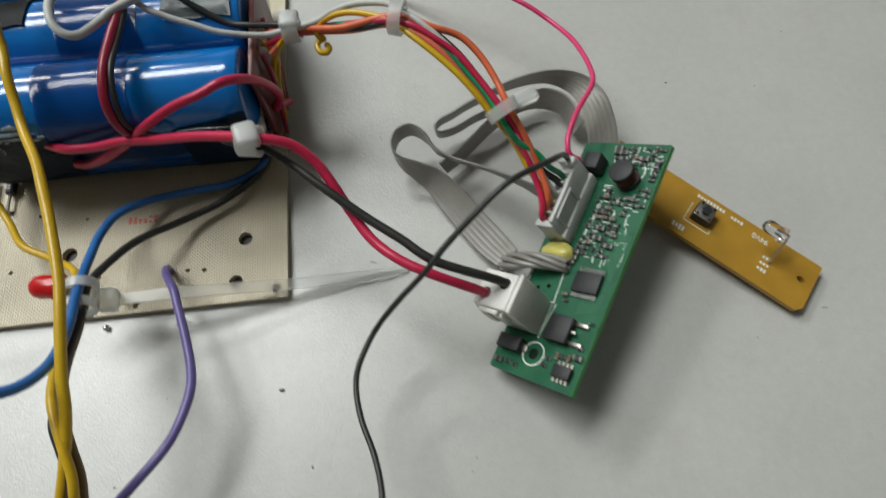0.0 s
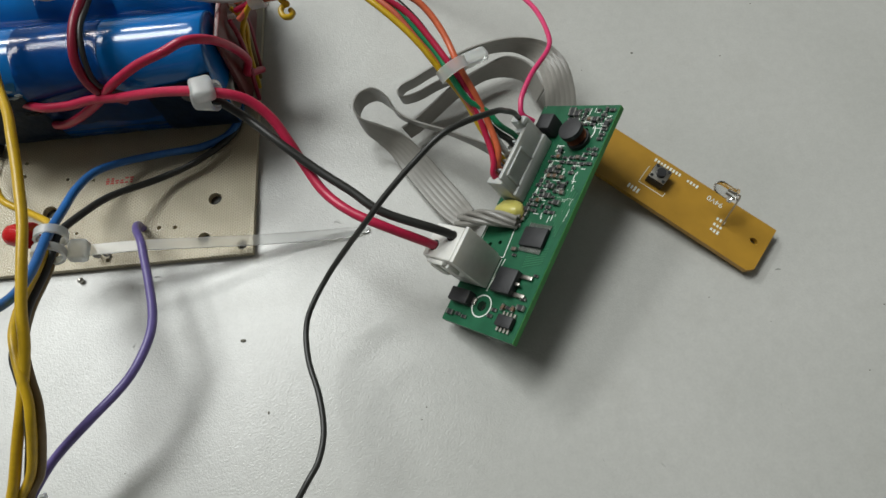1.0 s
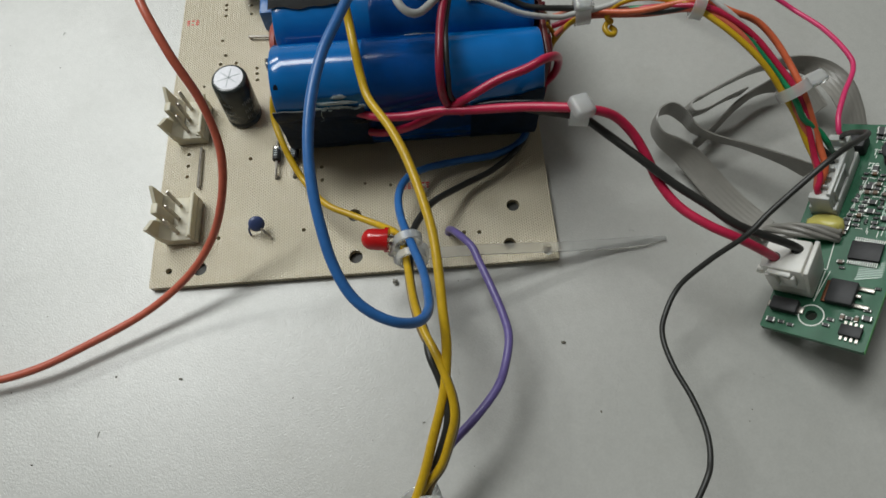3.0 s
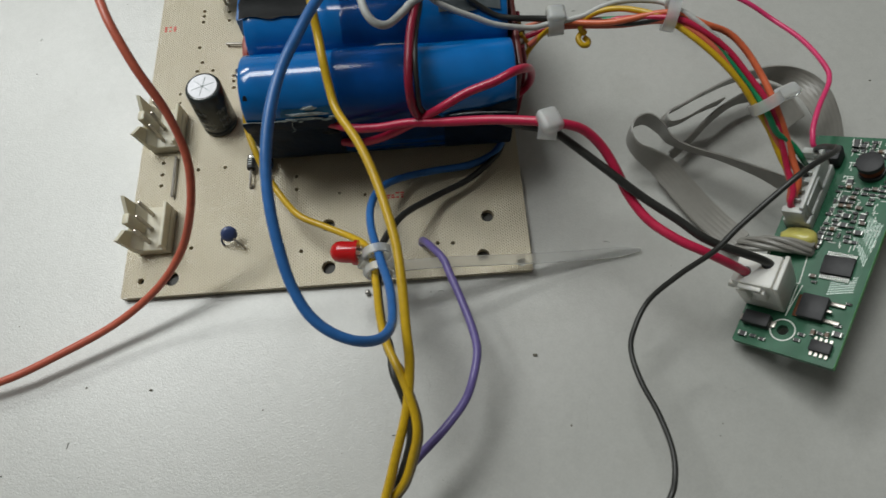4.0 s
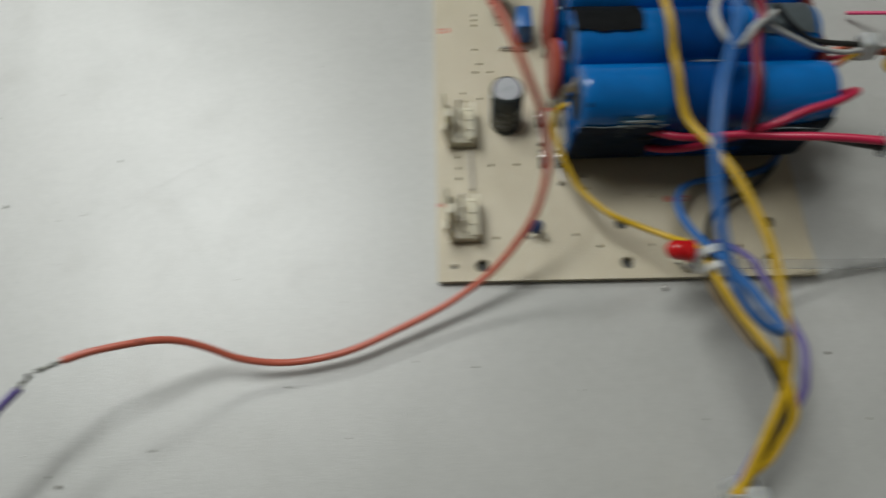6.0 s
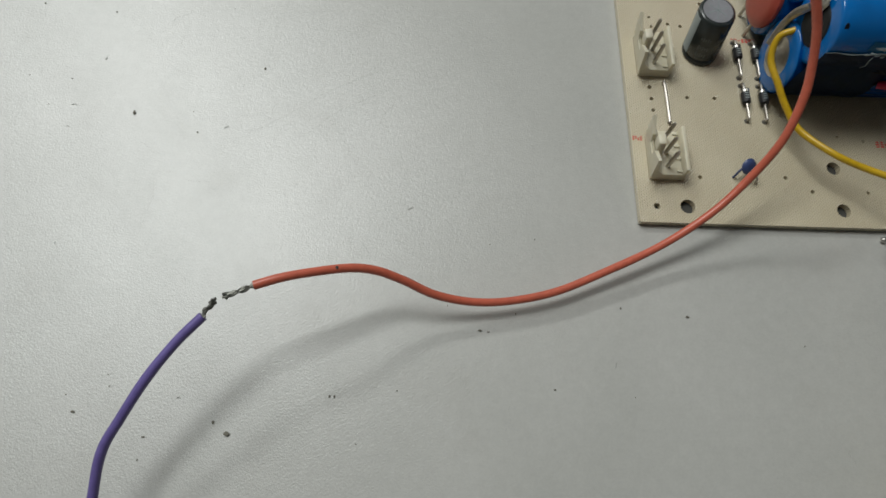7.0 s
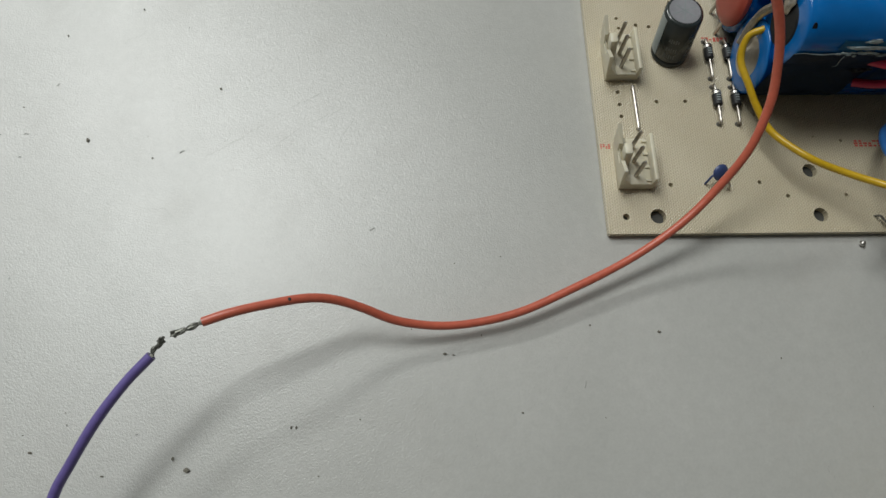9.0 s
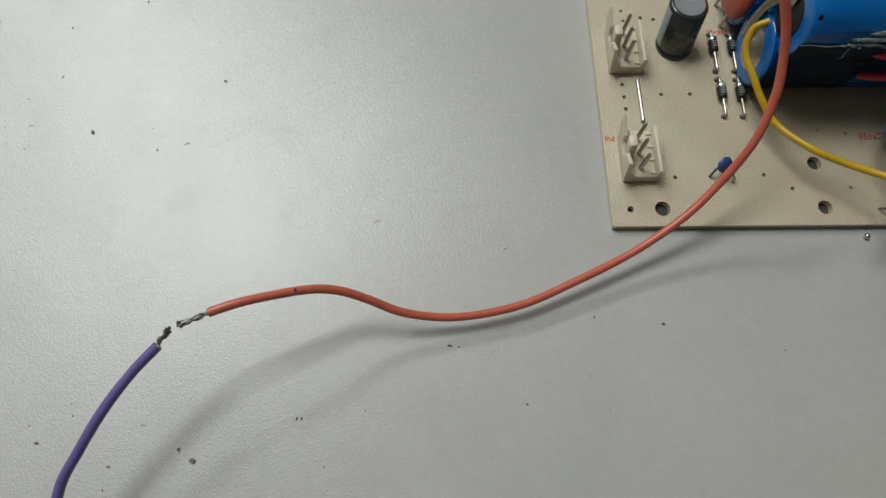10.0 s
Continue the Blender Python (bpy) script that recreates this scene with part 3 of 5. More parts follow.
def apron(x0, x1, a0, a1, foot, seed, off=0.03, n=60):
    """A thin sheet of film or painted-in shade: torn upper edge on the front of the upper cell (at angles a0 to a1
    along it), down past the lower cell.
    """
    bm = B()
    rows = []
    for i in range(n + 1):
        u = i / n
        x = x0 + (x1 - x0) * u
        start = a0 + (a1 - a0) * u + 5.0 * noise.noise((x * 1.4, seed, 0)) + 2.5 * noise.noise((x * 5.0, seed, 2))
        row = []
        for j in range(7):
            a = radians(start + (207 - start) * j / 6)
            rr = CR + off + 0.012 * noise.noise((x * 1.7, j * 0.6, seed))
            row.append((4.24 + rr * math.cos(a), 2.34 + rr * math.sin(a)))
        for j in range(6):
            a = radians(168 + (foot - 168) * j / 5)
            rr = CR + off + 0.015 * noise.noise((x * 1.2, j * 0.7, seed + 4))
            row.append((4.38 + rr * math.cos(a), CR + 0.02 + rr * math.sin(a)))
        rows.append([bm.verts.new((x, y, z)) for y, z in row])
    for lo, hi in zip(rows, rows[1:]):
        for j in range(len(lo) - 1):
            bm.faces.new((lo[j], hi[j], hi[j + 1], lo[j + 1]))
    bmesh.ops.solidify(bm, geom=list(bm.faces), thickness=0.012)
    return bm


# Navy sheet is painted shade; the black films carry it on below their tear.
part("insulation_strip", apron(5.7, 9.4, 200, 194, 238, 22, 0.02), NAVY_SHADE, pack, "dark blue sheet put in for the shade down the front of the cells")
part("insulation_strip", apron(3.74, 5.95, 172, 170, 242, 21, 0.035), DARK_FILM_SHADE, pack, "black insulating film with torn upper edge, its lower part standing in for shade")
part("insulation_strip", apron(8.55, 10.3, 186, 160, 240, 23, 0.04), DARK_FILM_SHADE, pack, "black insulating film with torn upper edge, its lower part standing in for shade")
part("film_edge", tube(B(), [(3.76 + 0.22 * k, 4.24 - 0.965 * math.cos(radians(8.5 + 4 * noise.noise((k * 0.8, 5, 0)))), 2.34 + 0.965 * math.sin(radians(8.5 + 4 * noise.noise((k * 0.8, 5, 0))))) for k in range(11)], 0.014, 6, 4, wobble=0.9), GREY_FILM, pack, "pale torn film edge")
part("film_edge", tube(B(), [(8.7, 3.26, 2.3), (9.2, 3.24, 2.36), (9.7, 3.23, 2.34), (10.3, 3.26, 2.24)], 0.018, 6, 6), CLEAR_TAPE, pack, "pale torn film edge")
random.seed(12)
for k in range(16):
    x = 4.75 + 1.15 * k / 15
    a = radians(172 + random.uniform(-4, 3))
    part("glue_fleck", crumple((x, 4.24 + 0.97 * math.cos(a), 2.34 + 0.97 * math.sin(a)), (random.uniform(0.04, 0.1), 0.018, random.uniform(0.015, 0.035)), k), GLUE_FILM, pack, "bright shred of clear glue")
part("film_tag", tube(B(), [(4.92, 3.27, 2.42), (4.9, 3.25, 2.28), (4.93, 3.24, 2.14), (4.84, 3.24, 2.08)], 0.014, 6, 5, wobble=0.8), GLUE_FILM, pack, "hanging shred of clear film")

prot = thing("protection_board", (10.5, 5.2, 0), "dark maroon protection board standing at the end of the cells", "circuit board")
part("substrate", box(B(), (0.12, 3.3, 2.5), (10.46, 5.75, 1.6), bevel=0.02), MAROON, prot)
for yy in (5.3, 5.7, 6.1):
    part("terminal", rod(B(), (10.5, yy, 2.35), (10.68, yy, 2.35), 0.09, 0.06, 10), WHITE, prot)

# ---------------------------------------------------------------- green control board, leaning
GO, GU, GV = V3((15.018, -2.172, 0.175)), V3((0.640, -0.500, 0.584)), V3((0.519, 0.841, 0.152))
GN = GU.cross(GV).normalized()
GV = GN.cross(GU).normalized()
GU.normalize()
GM = Matrix((GU, GV, GN)).transposed()


def gb(a, b, n=0.0):
    """A place on the green board: along its short edge, its long edge and away from it."""
    return GO + GU * a + GV * b + GN * n


green = thing("control_board", (16.5, 0.2, TZ), "green circuit board full of small chips, propped at a slant", "circuit board")
GW, GH, GT = 2.14, 5.82, 0.16


def gpart(name, bm, mat, parent=None, label="", smooth=True):
    """Geometry given in the green board's own directions."""
    bmesh.ops.transform(bm, matrix=Matrix.Translation(GO) @ GM.to_4x4(), verts=bm.verts)
    return part(name, bm, mat, parent or green, label, smooth)


gsub = drilled(GW, GH, GT, [(0.95, 0.55, 0.12), (0.63, 2.08, 0.05), (0.37, 1.99, 0.05), (1.52, 5.1, 0.1)])
gpart("substrate", gsub, PCB_GREEN, smooth=False)
gpart("edge_rim", box(B(), (0.012, GH, GT - 0.02), (GW + 0.004, GH / 2, -GT / 2)), PCB_EDGE)


def flat_ring(x, y, r, w=0.03):
    bm = B()
    vs = [[bm.verts.new((x + q * math.cos(2 * math.pi * k / 32), y + q * math.sin(2 * math.pi * k / 32), 0.006)) for k in range(32)] for q in (r - w, r)]
    for k in range(32):
        bm.faces.new((vs[0][k], vs[0][(k + 1) % 32], vs[1][(k + 1) % 32], vs[1][k]))
    return bm


gpart("ink_ring", flat_ring(0.95, 0.55, 0.27), SILK)
gpart("ink_ring", flat_ring(1.5, 5.08, 0.3), SILK)
for x0, y0, x1, y1 in ((0.05, 1.76, 0.92, 1.74), (0.92, 1.74, 0.85, 2.7), (0.9, 1.7, 0.9, 0.9), (1.0, 1.72, 0.9, 0.95), (0.86, 2.7, 1.05, 4.3), (0.05, 1.76, 0.05, 2.5)):
    dx, dy = x1 - x0, y1 - y0
    gpart("ink_line", box(B(), (math.hypot(dx, dy), 0.022, 0.004), ((x0 + x1) / 2, (y0 + y1) / 2, 0.004), Euler((0, 0, math.atan2(dy, dx))).to_matrix()), SILK)
for k in range(9):
    gpart("trace", box(B(), (0.035, 1.1 - 0.05 * k, 0.006), (2.02 - 0.055 * k, 3.0 + 0.06 * k, 0.003), Euler((0, 0, radians(-4 + k))).to_matrix()), TRACE)
for k in range(7):
    gpart("trace", box(B(), (0.5, 0.03, 0.006), (1.75, 1.72 + 0.06 * k, 0.003), Euler((0, 0, radians(20))).to_matrix()), TRACE)

chip = gpart("flat_chip", box(B(), (0.62, 0.46, 0.1), (1.55, 2.32, 0.08), Euler((0, 0, radians(2))).to_matrix(), bevel=0.02), BLACK, None, "square black chip with fine legs")
for k in range(14):
    for side in (-1, 1):
        lg = B()
        box(lg, (0.022, 0.13, 0.03), (1.27 + k * 0.043, 2.32 + side * 0.285, 0.04), bevel=0.006, seg=1)
        gpart("leg", lg, SOLDER, chip)
dpak = gpart("power_transistor", box(B(), (0.55, 0.58, 0.22), (1.4, 1.2, 0.12), bevel=0.04), BLACK, None, "black surface-mount power transistor")
gpart("tab", box(B(), (0.14, 0.54, 0.06), (1.1, 1.2, 0.05), bevel=0.015), COPPER, dpak)
for dy in (-0.21, 0.21):
    gpart("leg", box(B(), (0.3, 0.1, 0.06), (1.82, 1.2 + dy, 0.05), bevel=0.02), TIN, dpak)
gpart("leg", box(B(), (0.12, 0.08, 0.06), (1.72, 1.2, 0.12), bevel=0.02), TIN, dpak)
so = gpart("small_chip", box(B(), (0.42, 0.26, 0.13), (1.8, 0.37, 0.08), bevel=0.02), BLACK, None, "small black chip")
for k in range(4):
    for side in (-1, 1):
        gpart("leg", box(B(), (0.05, 0.1, 0.05), (1.65 + k * 0.1, 0.37 + side * 0.17, 0.03)), TIN, so)
blk = gpart("diode", box(B(), (0.58, 0.32, 0.24), (0.4, 0.6, 0.13), bevel=0.03), BLACK, None, "black block diode")
for side in (-1, 1):
    gpart("leg", box(B(), (0.12, 0.16, 0.06), (0.4 + side * 0.33, 0.6, 0.04), bevel=0.015), TIN, blk)
bx = gpart("tantalum_capacitor", box(B(), (0.42, 0.42, 0.42), (0.62, 5.1, 0.22), bevel=0.05), BLACK, None, "black block capacitor")

ind = gpart("inductor", rod(B(), (1.5, 4.85, 0), (1.5, 4.85, 0.5), 0.27, seg=28, rings=[(0, 0.27), (0.22, 0.27), (0.26, 0.18), (0.68, 0.18), (0.72, 0.27), (0.97, 0.27), (1, 0.235)]), BLACK, None, "black drum inductor with copper winding")
wnd = B()
for k in range(6):
    rod(wnd, (1.5, 4.85, 0.155 + 0.04 * k), (1.5, 4.85, 0.19 + 0.04 * k), 0.235, seg=24, rings=[(0, 0.22), (0.5, 0.245), (1, 0.22)])
gpart("winding", wnd, COPPER, ind)


def smd_mesh(name, l, w, h, body, ends):
    bm = B()
    box(bm, (l * 0.56, w, h), (0, 0, h / 2), bevel=0.008, seg=1)
    k = len(bm.faces)
    for s in (-1, 1):
        box(bm, (l * 0.24, w * 1.05, h * 1.08), (s * l * 0.38, 0, h * 0.54), bevel=0.014, seg=1)
    bmesh.ops.scale(bm, vec=(CM, CM, CM), verts=bm.verts)
    me = bpy.data.meshes.new(name)
    bm.to_mesh(me)
    bm.free()
    me.materials.append(body)
    me.materials.append(ends)
    for i, p in enumerate(me.polygons):
        p.material_index = 0 if i < k else 1
    return me


SMDS = [("chip_resistor", smd_mesh("chip_resistor", 0.155, 0.08, 0.045, SMD_DARK, SOLDER)), ("chip_capacitor", smd_mesh("chip_capacitor", 0.155, 0.085, 0.075, SMD_TAN, SOLDER)),
        ("chip_resistor", smd_mesh("chip_resistor_small", 0.125, 0.065, 0.045, SMD_DARK, SOLDER)), ("signal_transistor", smd_mesh("signal_transistor", 0.2, 0.12, 0.085, SMD_DARK, SOLDER))]
random.seed(21)
spots = []
for i in range(24):
    b = 2.72 + i * 0.128
    for j in range(7):
        a = 0.98 + j * 0.175 + random.uniform(-0.02, 0.02)
        if random.random() < 0.2 or (b < 4.25 and a > 1.86 - 0.1 * (4.25 - b)) or a > 2.07:
            continue
        if math.hypot(a - 1.5, b - 4.85) < 0.4 or (b > 4.75 and a < 1.05 and b < 5.4) or (abs(a - 1.55) < 0.42 and b < 2.85):
            continue
        spots.append((a, b + random.uniform(-0.012, 0.012)))
spots += [(1.2, 1.85), (1.14, 1.98), (0.2, 0.2), (0.42, 0.22), (0.62, 0.2), (1.35, 0.55), (1.3, 0.4), (1.55, 0.66), (2.0, 0.75), (1.68, 0.68), (1.82, 0.68), (1.95, 0.95), (2.0, 1.5)]
for k, (a, b) in enumerate(spots):
    nm, me = SMDS[random.choice((0, 0, 0, 1, 2, 2, 3))]
    ob = new(nm, me)
    ob.parent = green
    ob.matrix_parent_inverse = Matrix.Translation(-green.location)
    turn = Euler((0, 0, radians((0 if random.random() < 0.8 else 90) + random.uniform(-3, 3)))).to_matrix().to_4x4()
    ob.matrix_basis = Matrix.Translation(gb(a, b, 0.004) * CM) @ GM.to_4x4() @ turn
inks = B()
for k in range(150):
    a, b = random.uniform(0.95, 2.05), random.uniform(2.8, 5.7)
    if math.hypot(a - 1.5, b - 4.85) > 0.4:
        box(inks, (random.uniform(0.05, 0.2), 0.018, 0.003), (a, b, 0.003), Euler((0, 0, radians(random.choice((0, 90))))).to_matrix())
gpart("ink_marks", inks, SILK)

# white power plug with its socket
sock = gpart("power_socket", box(B(), (0.9, 0.8, 0.5), (0.42, 1.35, 0.25), bevel=0.04), WHITE, None, "white socket")
plug = box(B(), (0.88, 0.8, 1.1), (0.43, 1.35, 0.84), bevel=0.05)
gpart("power_plug", plug, WHITE, sock, "white two-wire plug")
# Black discs paint the dark of the wire openings; the plug stays solid.
for aa, bb in ((0.24, 1.22), (0.62, 1.5)):
    gpart("wire_well", rod(B(), (aa, bb, 1.385), (aa, bb, 1.4), 0.125, seg=16), BLACK, sock, "black disc standing in for the shade in a wire opening")
gpart("side_wall", box(B(), (0.1, 0.84, 1.3), (0.9, 1.35, 0.78), Euler((0, radians(6), 0)).to_matrix(), bevel=0.03), WHITE, sock)
for size, at, tip in (((0.16, 0.14, 0.24), (-0.07, 1.02, 1.02), (0, 18)), ((0.16, 0.14, 0.24), (-0.07, 1.3, 0.96), (0, 18)), ((0.16, 0.14, 0.24), (-0.07, 1.58, 0.9), (0, 18)),
                      ((0.5, 0.1, 0.3), (0.42, 0.92, 1.2), (16, 0)), ((0.24, 0.12, 0.5), (0.2, 0.9, 0.9), (0, 0)), ((0.24, 0.12, 0.4), (0.6, 0.9, 1.0), (0, 0))):
    gpart("lug", box(B(), size, at, Euler((radians(tip[0]), radians(tip[1]), 0)).to_matrix(), bevel=0.03), WHITE, sock)

# long white signal plug
sig = gpart("signal_socket", box(B(), (0.6, 1.66, 0.36), (0.46, 3.96, 0.18), bevel=0.03), PLUGM, None, "white six-way socket")
splug = gpart("signal_plug", box(B(), (0.4, 1.5, 0.55), (0.45, 3.95, 0.48), bevel=0.03), PLUGM, sig, "white six-way plug")
gpart("latch_wall", box(B(), (0.1, 1.5, 0.88), (0.66, 3.95, 0.5), bevel=0.03), PLUGM, sig)
for bb, nn, sb, sn in ((3.38, 0.52, 0.06, 0.62), (4.1, 0.52, 0.06, 0.62), (3.74, 0.23, 0.78, 0.06), (3.74, 0.81, 0.78, 0.06)):
    gpart("latch_frame", box(B(), (0.06, sb, sn), (0.72, bb, nn), bevel=0.02), PLUGM, sig)
gpart("latch_ear", box(B(), (0.2, 0.26, 0.2), (0.6, 4.66, 0.98), bevel=0.06), PLUGM, sig)
for bb, hh in ((3.2, 0.8), (4.72, 0.98)):
    gpart("end_block", box(B(), (0.46, 0.17, hh), (0.46, bb, hh / 2 + 0.04), bevel=0.04), PLUGM, sig)
for k in range(5):
    gpart("rib", box(B(), (0.3, 0.05, 0.18), (0.42, 3.45 + k * 0.25, 0.82), bevel=0.02), PLUGM, sig)

gl = B()
bmesh.ops.create_icosphere(gl, subdivisions=3, radius=1.0)
for v in gl.verts:
    k = 1 + 0.25 * noise.noise(v.co * 1.5)
    v.co = V3((v.co.x * 0.42 * k + 0.62, v.co.y * 0.24 * k + 2.84, max(0.0, v.co.z * 0.2 * k + 0.12)))
gpart("glue_blob", gl, GLUE, None, "translucent yellow hot glue")
for k in range(6):
    pts = []
    for i in range(9):
        t = i / 8
        c = gb(-0.6, 2.28, 0.28).lerp(gb(0.95, 2.62, 0.08), t) + GN * (0.22 * math.sin(math.pi * t))
        ang = 2 * math.pi * k / 6 + 3.4 * t
        pts.append(c + GV * (0.15 * math.cos(ang) * (1.1 - 0.3 * t)) + GN * (0.1 * math.sin(ang)))
    part("ribbon_strand", tube(B(), pts, 0.062, 8, 4), RIBBON, green, "grey ribbon strand soldered to the board")

# ---------------------------------------------------------------- amber button board
YD, YW = V3((-0.739, 0.674, 0.085)).normalized(), V3((0.674, 0.739, 0.0)).normalized()
YN = YD.cross(YW).normalized()
if YN.z < 0:
    YN = -YN
YO = V3((22.27, -1.79, 0.08))
YM = Matrix((YD, YW, YD.cross(YW).normalized())).transposed().to_4x4()
amber = thing("button_board", (21, 0.2, TZ), "amber phenolic circuit strip with a push button and a clear lamp", "circuit board")


def yb(s, w, n=0.0):
    """A place on the amber strip: from its free end, across it, above it."""
    return YO + YD * s + YW * w + YN * n


def slab(outline, t):
    bm = B()
    top = [bm.verts.new(yb(s, w, 0)) for s, w in outline]
    low = [bm.verts.new(yb(s, w, -t)) for s, w in outline]
    n = len(outline)
    for k in range(n):
        bm.faces.new((top[k], top[(k + 1) % n], low[(k + 1) % n], low[k]))
    ed = [bm.edges.get((top[k], top[(k + 1) % n])) for k in range(n)]
    el = [bm.edges.get((low[k], low[(k + 1) % n])) for k in range(n)]
    hole = [[bm.verts.new(yb(0.33 + 0.1 * math.cos(2 * math.pi * k / 14), 0.78 + 0.07 * math.sin(2 * math.pi * k / 14), z)) for k in range(14)] for z in (0, -t)]
    for k in range(14):
        bm.faces.new((hole[0][k], hole[0][(k + 1) % 14], hole[1][(k + 1) % 14], hole[1][k]))
    ed += [bm.edges.get((hole[0][k], hole[0][(k + 1) % 14])) for k in range(14)]
    el += [bm.edges.get((hole[1][k], hole[1][(k + 1) % 14])) for k in range(14)]
    bmesh.ops.triangle_fill(bm, use_beauty=True, edges=ed)
    bmesh.ops.triangle_fill(bm, use_beauty=True, edges=el)
    return bm


part("substrate", slab([(0.0, 0.14), (0.14, 0.0), (5.6, 0.0), (5.6, 1.37), (0.02, 1.37)], 0.14), PHENOLIC, amber, smooth=False)


def ypart(name, bm, mat, parent=None, label="", smooth=True):
    bmesh.ops.transform(bm, matrix=Matrix.Translation(YO) @ YM, verts=bm.verts)
    return part(name, bm, mat, parent or amber, label, smooth)


sgn = 1.0 if YD.cross(YW).z > 0 else -1.0
SWS, SWW = 3.0, 0.76
sw = ypart("push_button", box(B(), (0.44, 0.44, 0.26), (SWS, SWW, sgn * 0.13), bevel=0.02), BLACK, None, "black push button with bright metal cover")
ypart("cover", box(B(), (0.42, 0.42, 0.03), (SWS, SWW, sgn * 0.27), bevel=0.01), STEEL, sw)
ypart("plunger", rod(B(), (SWS, SWW, sgn * 0.27), (SWS, SWW, sgn * 0.37), 0.12, 0.115, 18), BLACK, sw)
for da in (-0.16, 0.16):
    for dw in (-0.16, 0.16):
        ypart("rivet", rod(B(), (SWS + da, SWW + dw, sgn * 0.275), (SWS + da, SWW + dw, sgn * 0.3), 0.042, seg=10), BLACK, sw)
for s, w, l, wd in ((3.32, 0.72, 0.016, 0.5), (2.98, 0.44, 0.68, 0.016), (2.64, 0.5, 0.016, 0.12)):
    ypart("ink_line", box(B(), (l, wd, 0.004), (s, w, sgn * 0.003)), SILK)
marks = B()
random.seed(5)
for s0, w0, n, hh in ((2.6, 1.22, 9, 0.1), (3.2, 0.2, 4, 0.16), (1.12, 0.75, 3, 0.1), (1.12, 0.58, 3, 0.1), (1.12, 0.42, 3, 0.1), (2.1, 1.2, 4, 0.1)):
    for k in range(n):
        box(marks, (0.05, hh * random.uniform(0.6, 1.0), 0.004), (s0 + k * 0.085, w0, sgn * 0.003))
ypart("ink_marks", marks, SILK, None, "pale illegible print")

cu = bpy.data.curves.new("rating", "FONT")
cu.body, cu.size, cu.extrude = "94V0", 0.2 * CM, 0.00002
tmp = new("rating_text", cu)
bpy.context.view_layer.update()
tme = bpy.data.meshes.new_from_object(tmp.evaluated_get(bpy.context.evaluated_depsgraph_get()))
bpy.data.objects.remove(tmp)
txt = new("print", tme)
tme.materials.append(SILK)
txt.parent = amber
txt.matrix_parent_inverse = Matrix.Translation(-amber.location)
txt["label"] = "white print reading 94V0"
txd = YD
txu = YN.cross(txd)
txt.matrix_basis = Matrix.Translation(yb(1.35, 1.18, 0.006) * CM) @ Matrix((txd, txu, YN)).transposed().to_4x4()

# clear lamp on bent leads
t0, t1 = V3((21.97, -0.18, 0.95)), V3((21.56, 0.13, 1.07))
led = part("clear_led", rod(B(), t0, t1, 0.15, seg=22, rings=[(0, 0.19), (0.12, 0.19), (0.13, 0.155), (0.72, 0.155), (0.86, 0.13), (0.95, 0.08), (1, 0.02)]), CLEAR, amber, "clear round lamp, unlit")
for dw in (-0.07, 0.07):
    base = V3((21.93, -0.5, 0.12)) + YW * dw
    mid = t0 + (t0 - t1).normalized() * 0.12 + YW * dw
    part("lead", tube(B(), [t1.lerp(t0, 0.6) + YW * dw * 0.5, t0 + YW * dw * 0.7, mid, mid.lerp(base, 0.5), base, base - YN * 0.2], 0.02, 8, 6), TIN, led)

# ---------------------------------------------------------------- loose wires
def wire(name, points, r, mat, label, group="wires", steps=8):
    bm = tube(B(), points, r, 12, steps, wobble=0.05)
    return tagged(part(name, bm, mat), label, "wire", group)


def strands(parent, a, b, n, seed, fan=0.12):
    """A twisted bare copper end from a to b."""
    random.seed(seed)
    a, b = V3(a), V3(b)
    for k in range(n):
        o = V3((random.uniform(-1, 1), random.uniform(-1, 1), random.uniform(-1, 1))) * 0.045
        e = V3((random.uniform(-1, 1), random.uniform(-1, 1), random.uniform(-1, 1))) * fan
        pts = [a + o, a.lerp(b, 0.35) - o * 1.2, a.lerp(b, 0.7) + o, b + e]
        part("bare_strand", tube(B(), pts, 0.03, 6, 5), STRAND, parent, "dark tinned strand")


OR = [(0.6, 6.6, 4.7), (1.05, 5.75, 5.0), (1.49, 4.9, 5.06), (1.8, 4.19, 4.93), (2.19, 3.43, 4.45), (2.56, 2.85, 3.82), (2.74, 2.3, 3.2), (2.75, 1.8, 2.72), (2.54, 1.15, 2.1),
      (2.09, 0.57, 1.4), (1.35, -0.1, 0.85), (0.22, -0.8, 0.45), (-1.27, -1.5, 0.3), (-2.32, -1.93, 0.25), (-3.34, -2.16, 0.25), (-4.22, -2.23, 0.35), (-5.08, -2.15, 0.6), (-5.78, -1.94, 0.95), (-6.34, -1.83, 1.25), (-6.87, -1.86, 1.5), (-7.58, -2.04, 1.75), (-8.18, -2.22, 1.9), (-8.7, -2.41, 1.95)]
w_or = wire("orange_wire", OR, 0.095, ORANGE, "salmon-orange insulated wire with a stripped twisted end, arching over the board")
strands(w_or, OR[-1], (-9.22, -2.65, 1.95), 7, 2, 0.06)
part("melt_mark", rod(B(), (-7.14, -1.92, 1.6700000000000002), (-7.14, -1.92, 1.7100000000000002), 0.05, 0.03, 8), BLACK_TAPE, w_or, "dark scorch mark")
PU = [(-9.62, -3.02, 1.85), (-10.09, -3.52, 1.75), (-10.58, -4.17, 1.6), (-11.02, -4.9, 1.4), (-11.35, -5.51, 1.2), (-11.5, -6.3, 0.9), (-11.7, -7.6, 0.3), (-11.5, -9.0, -0.08)]
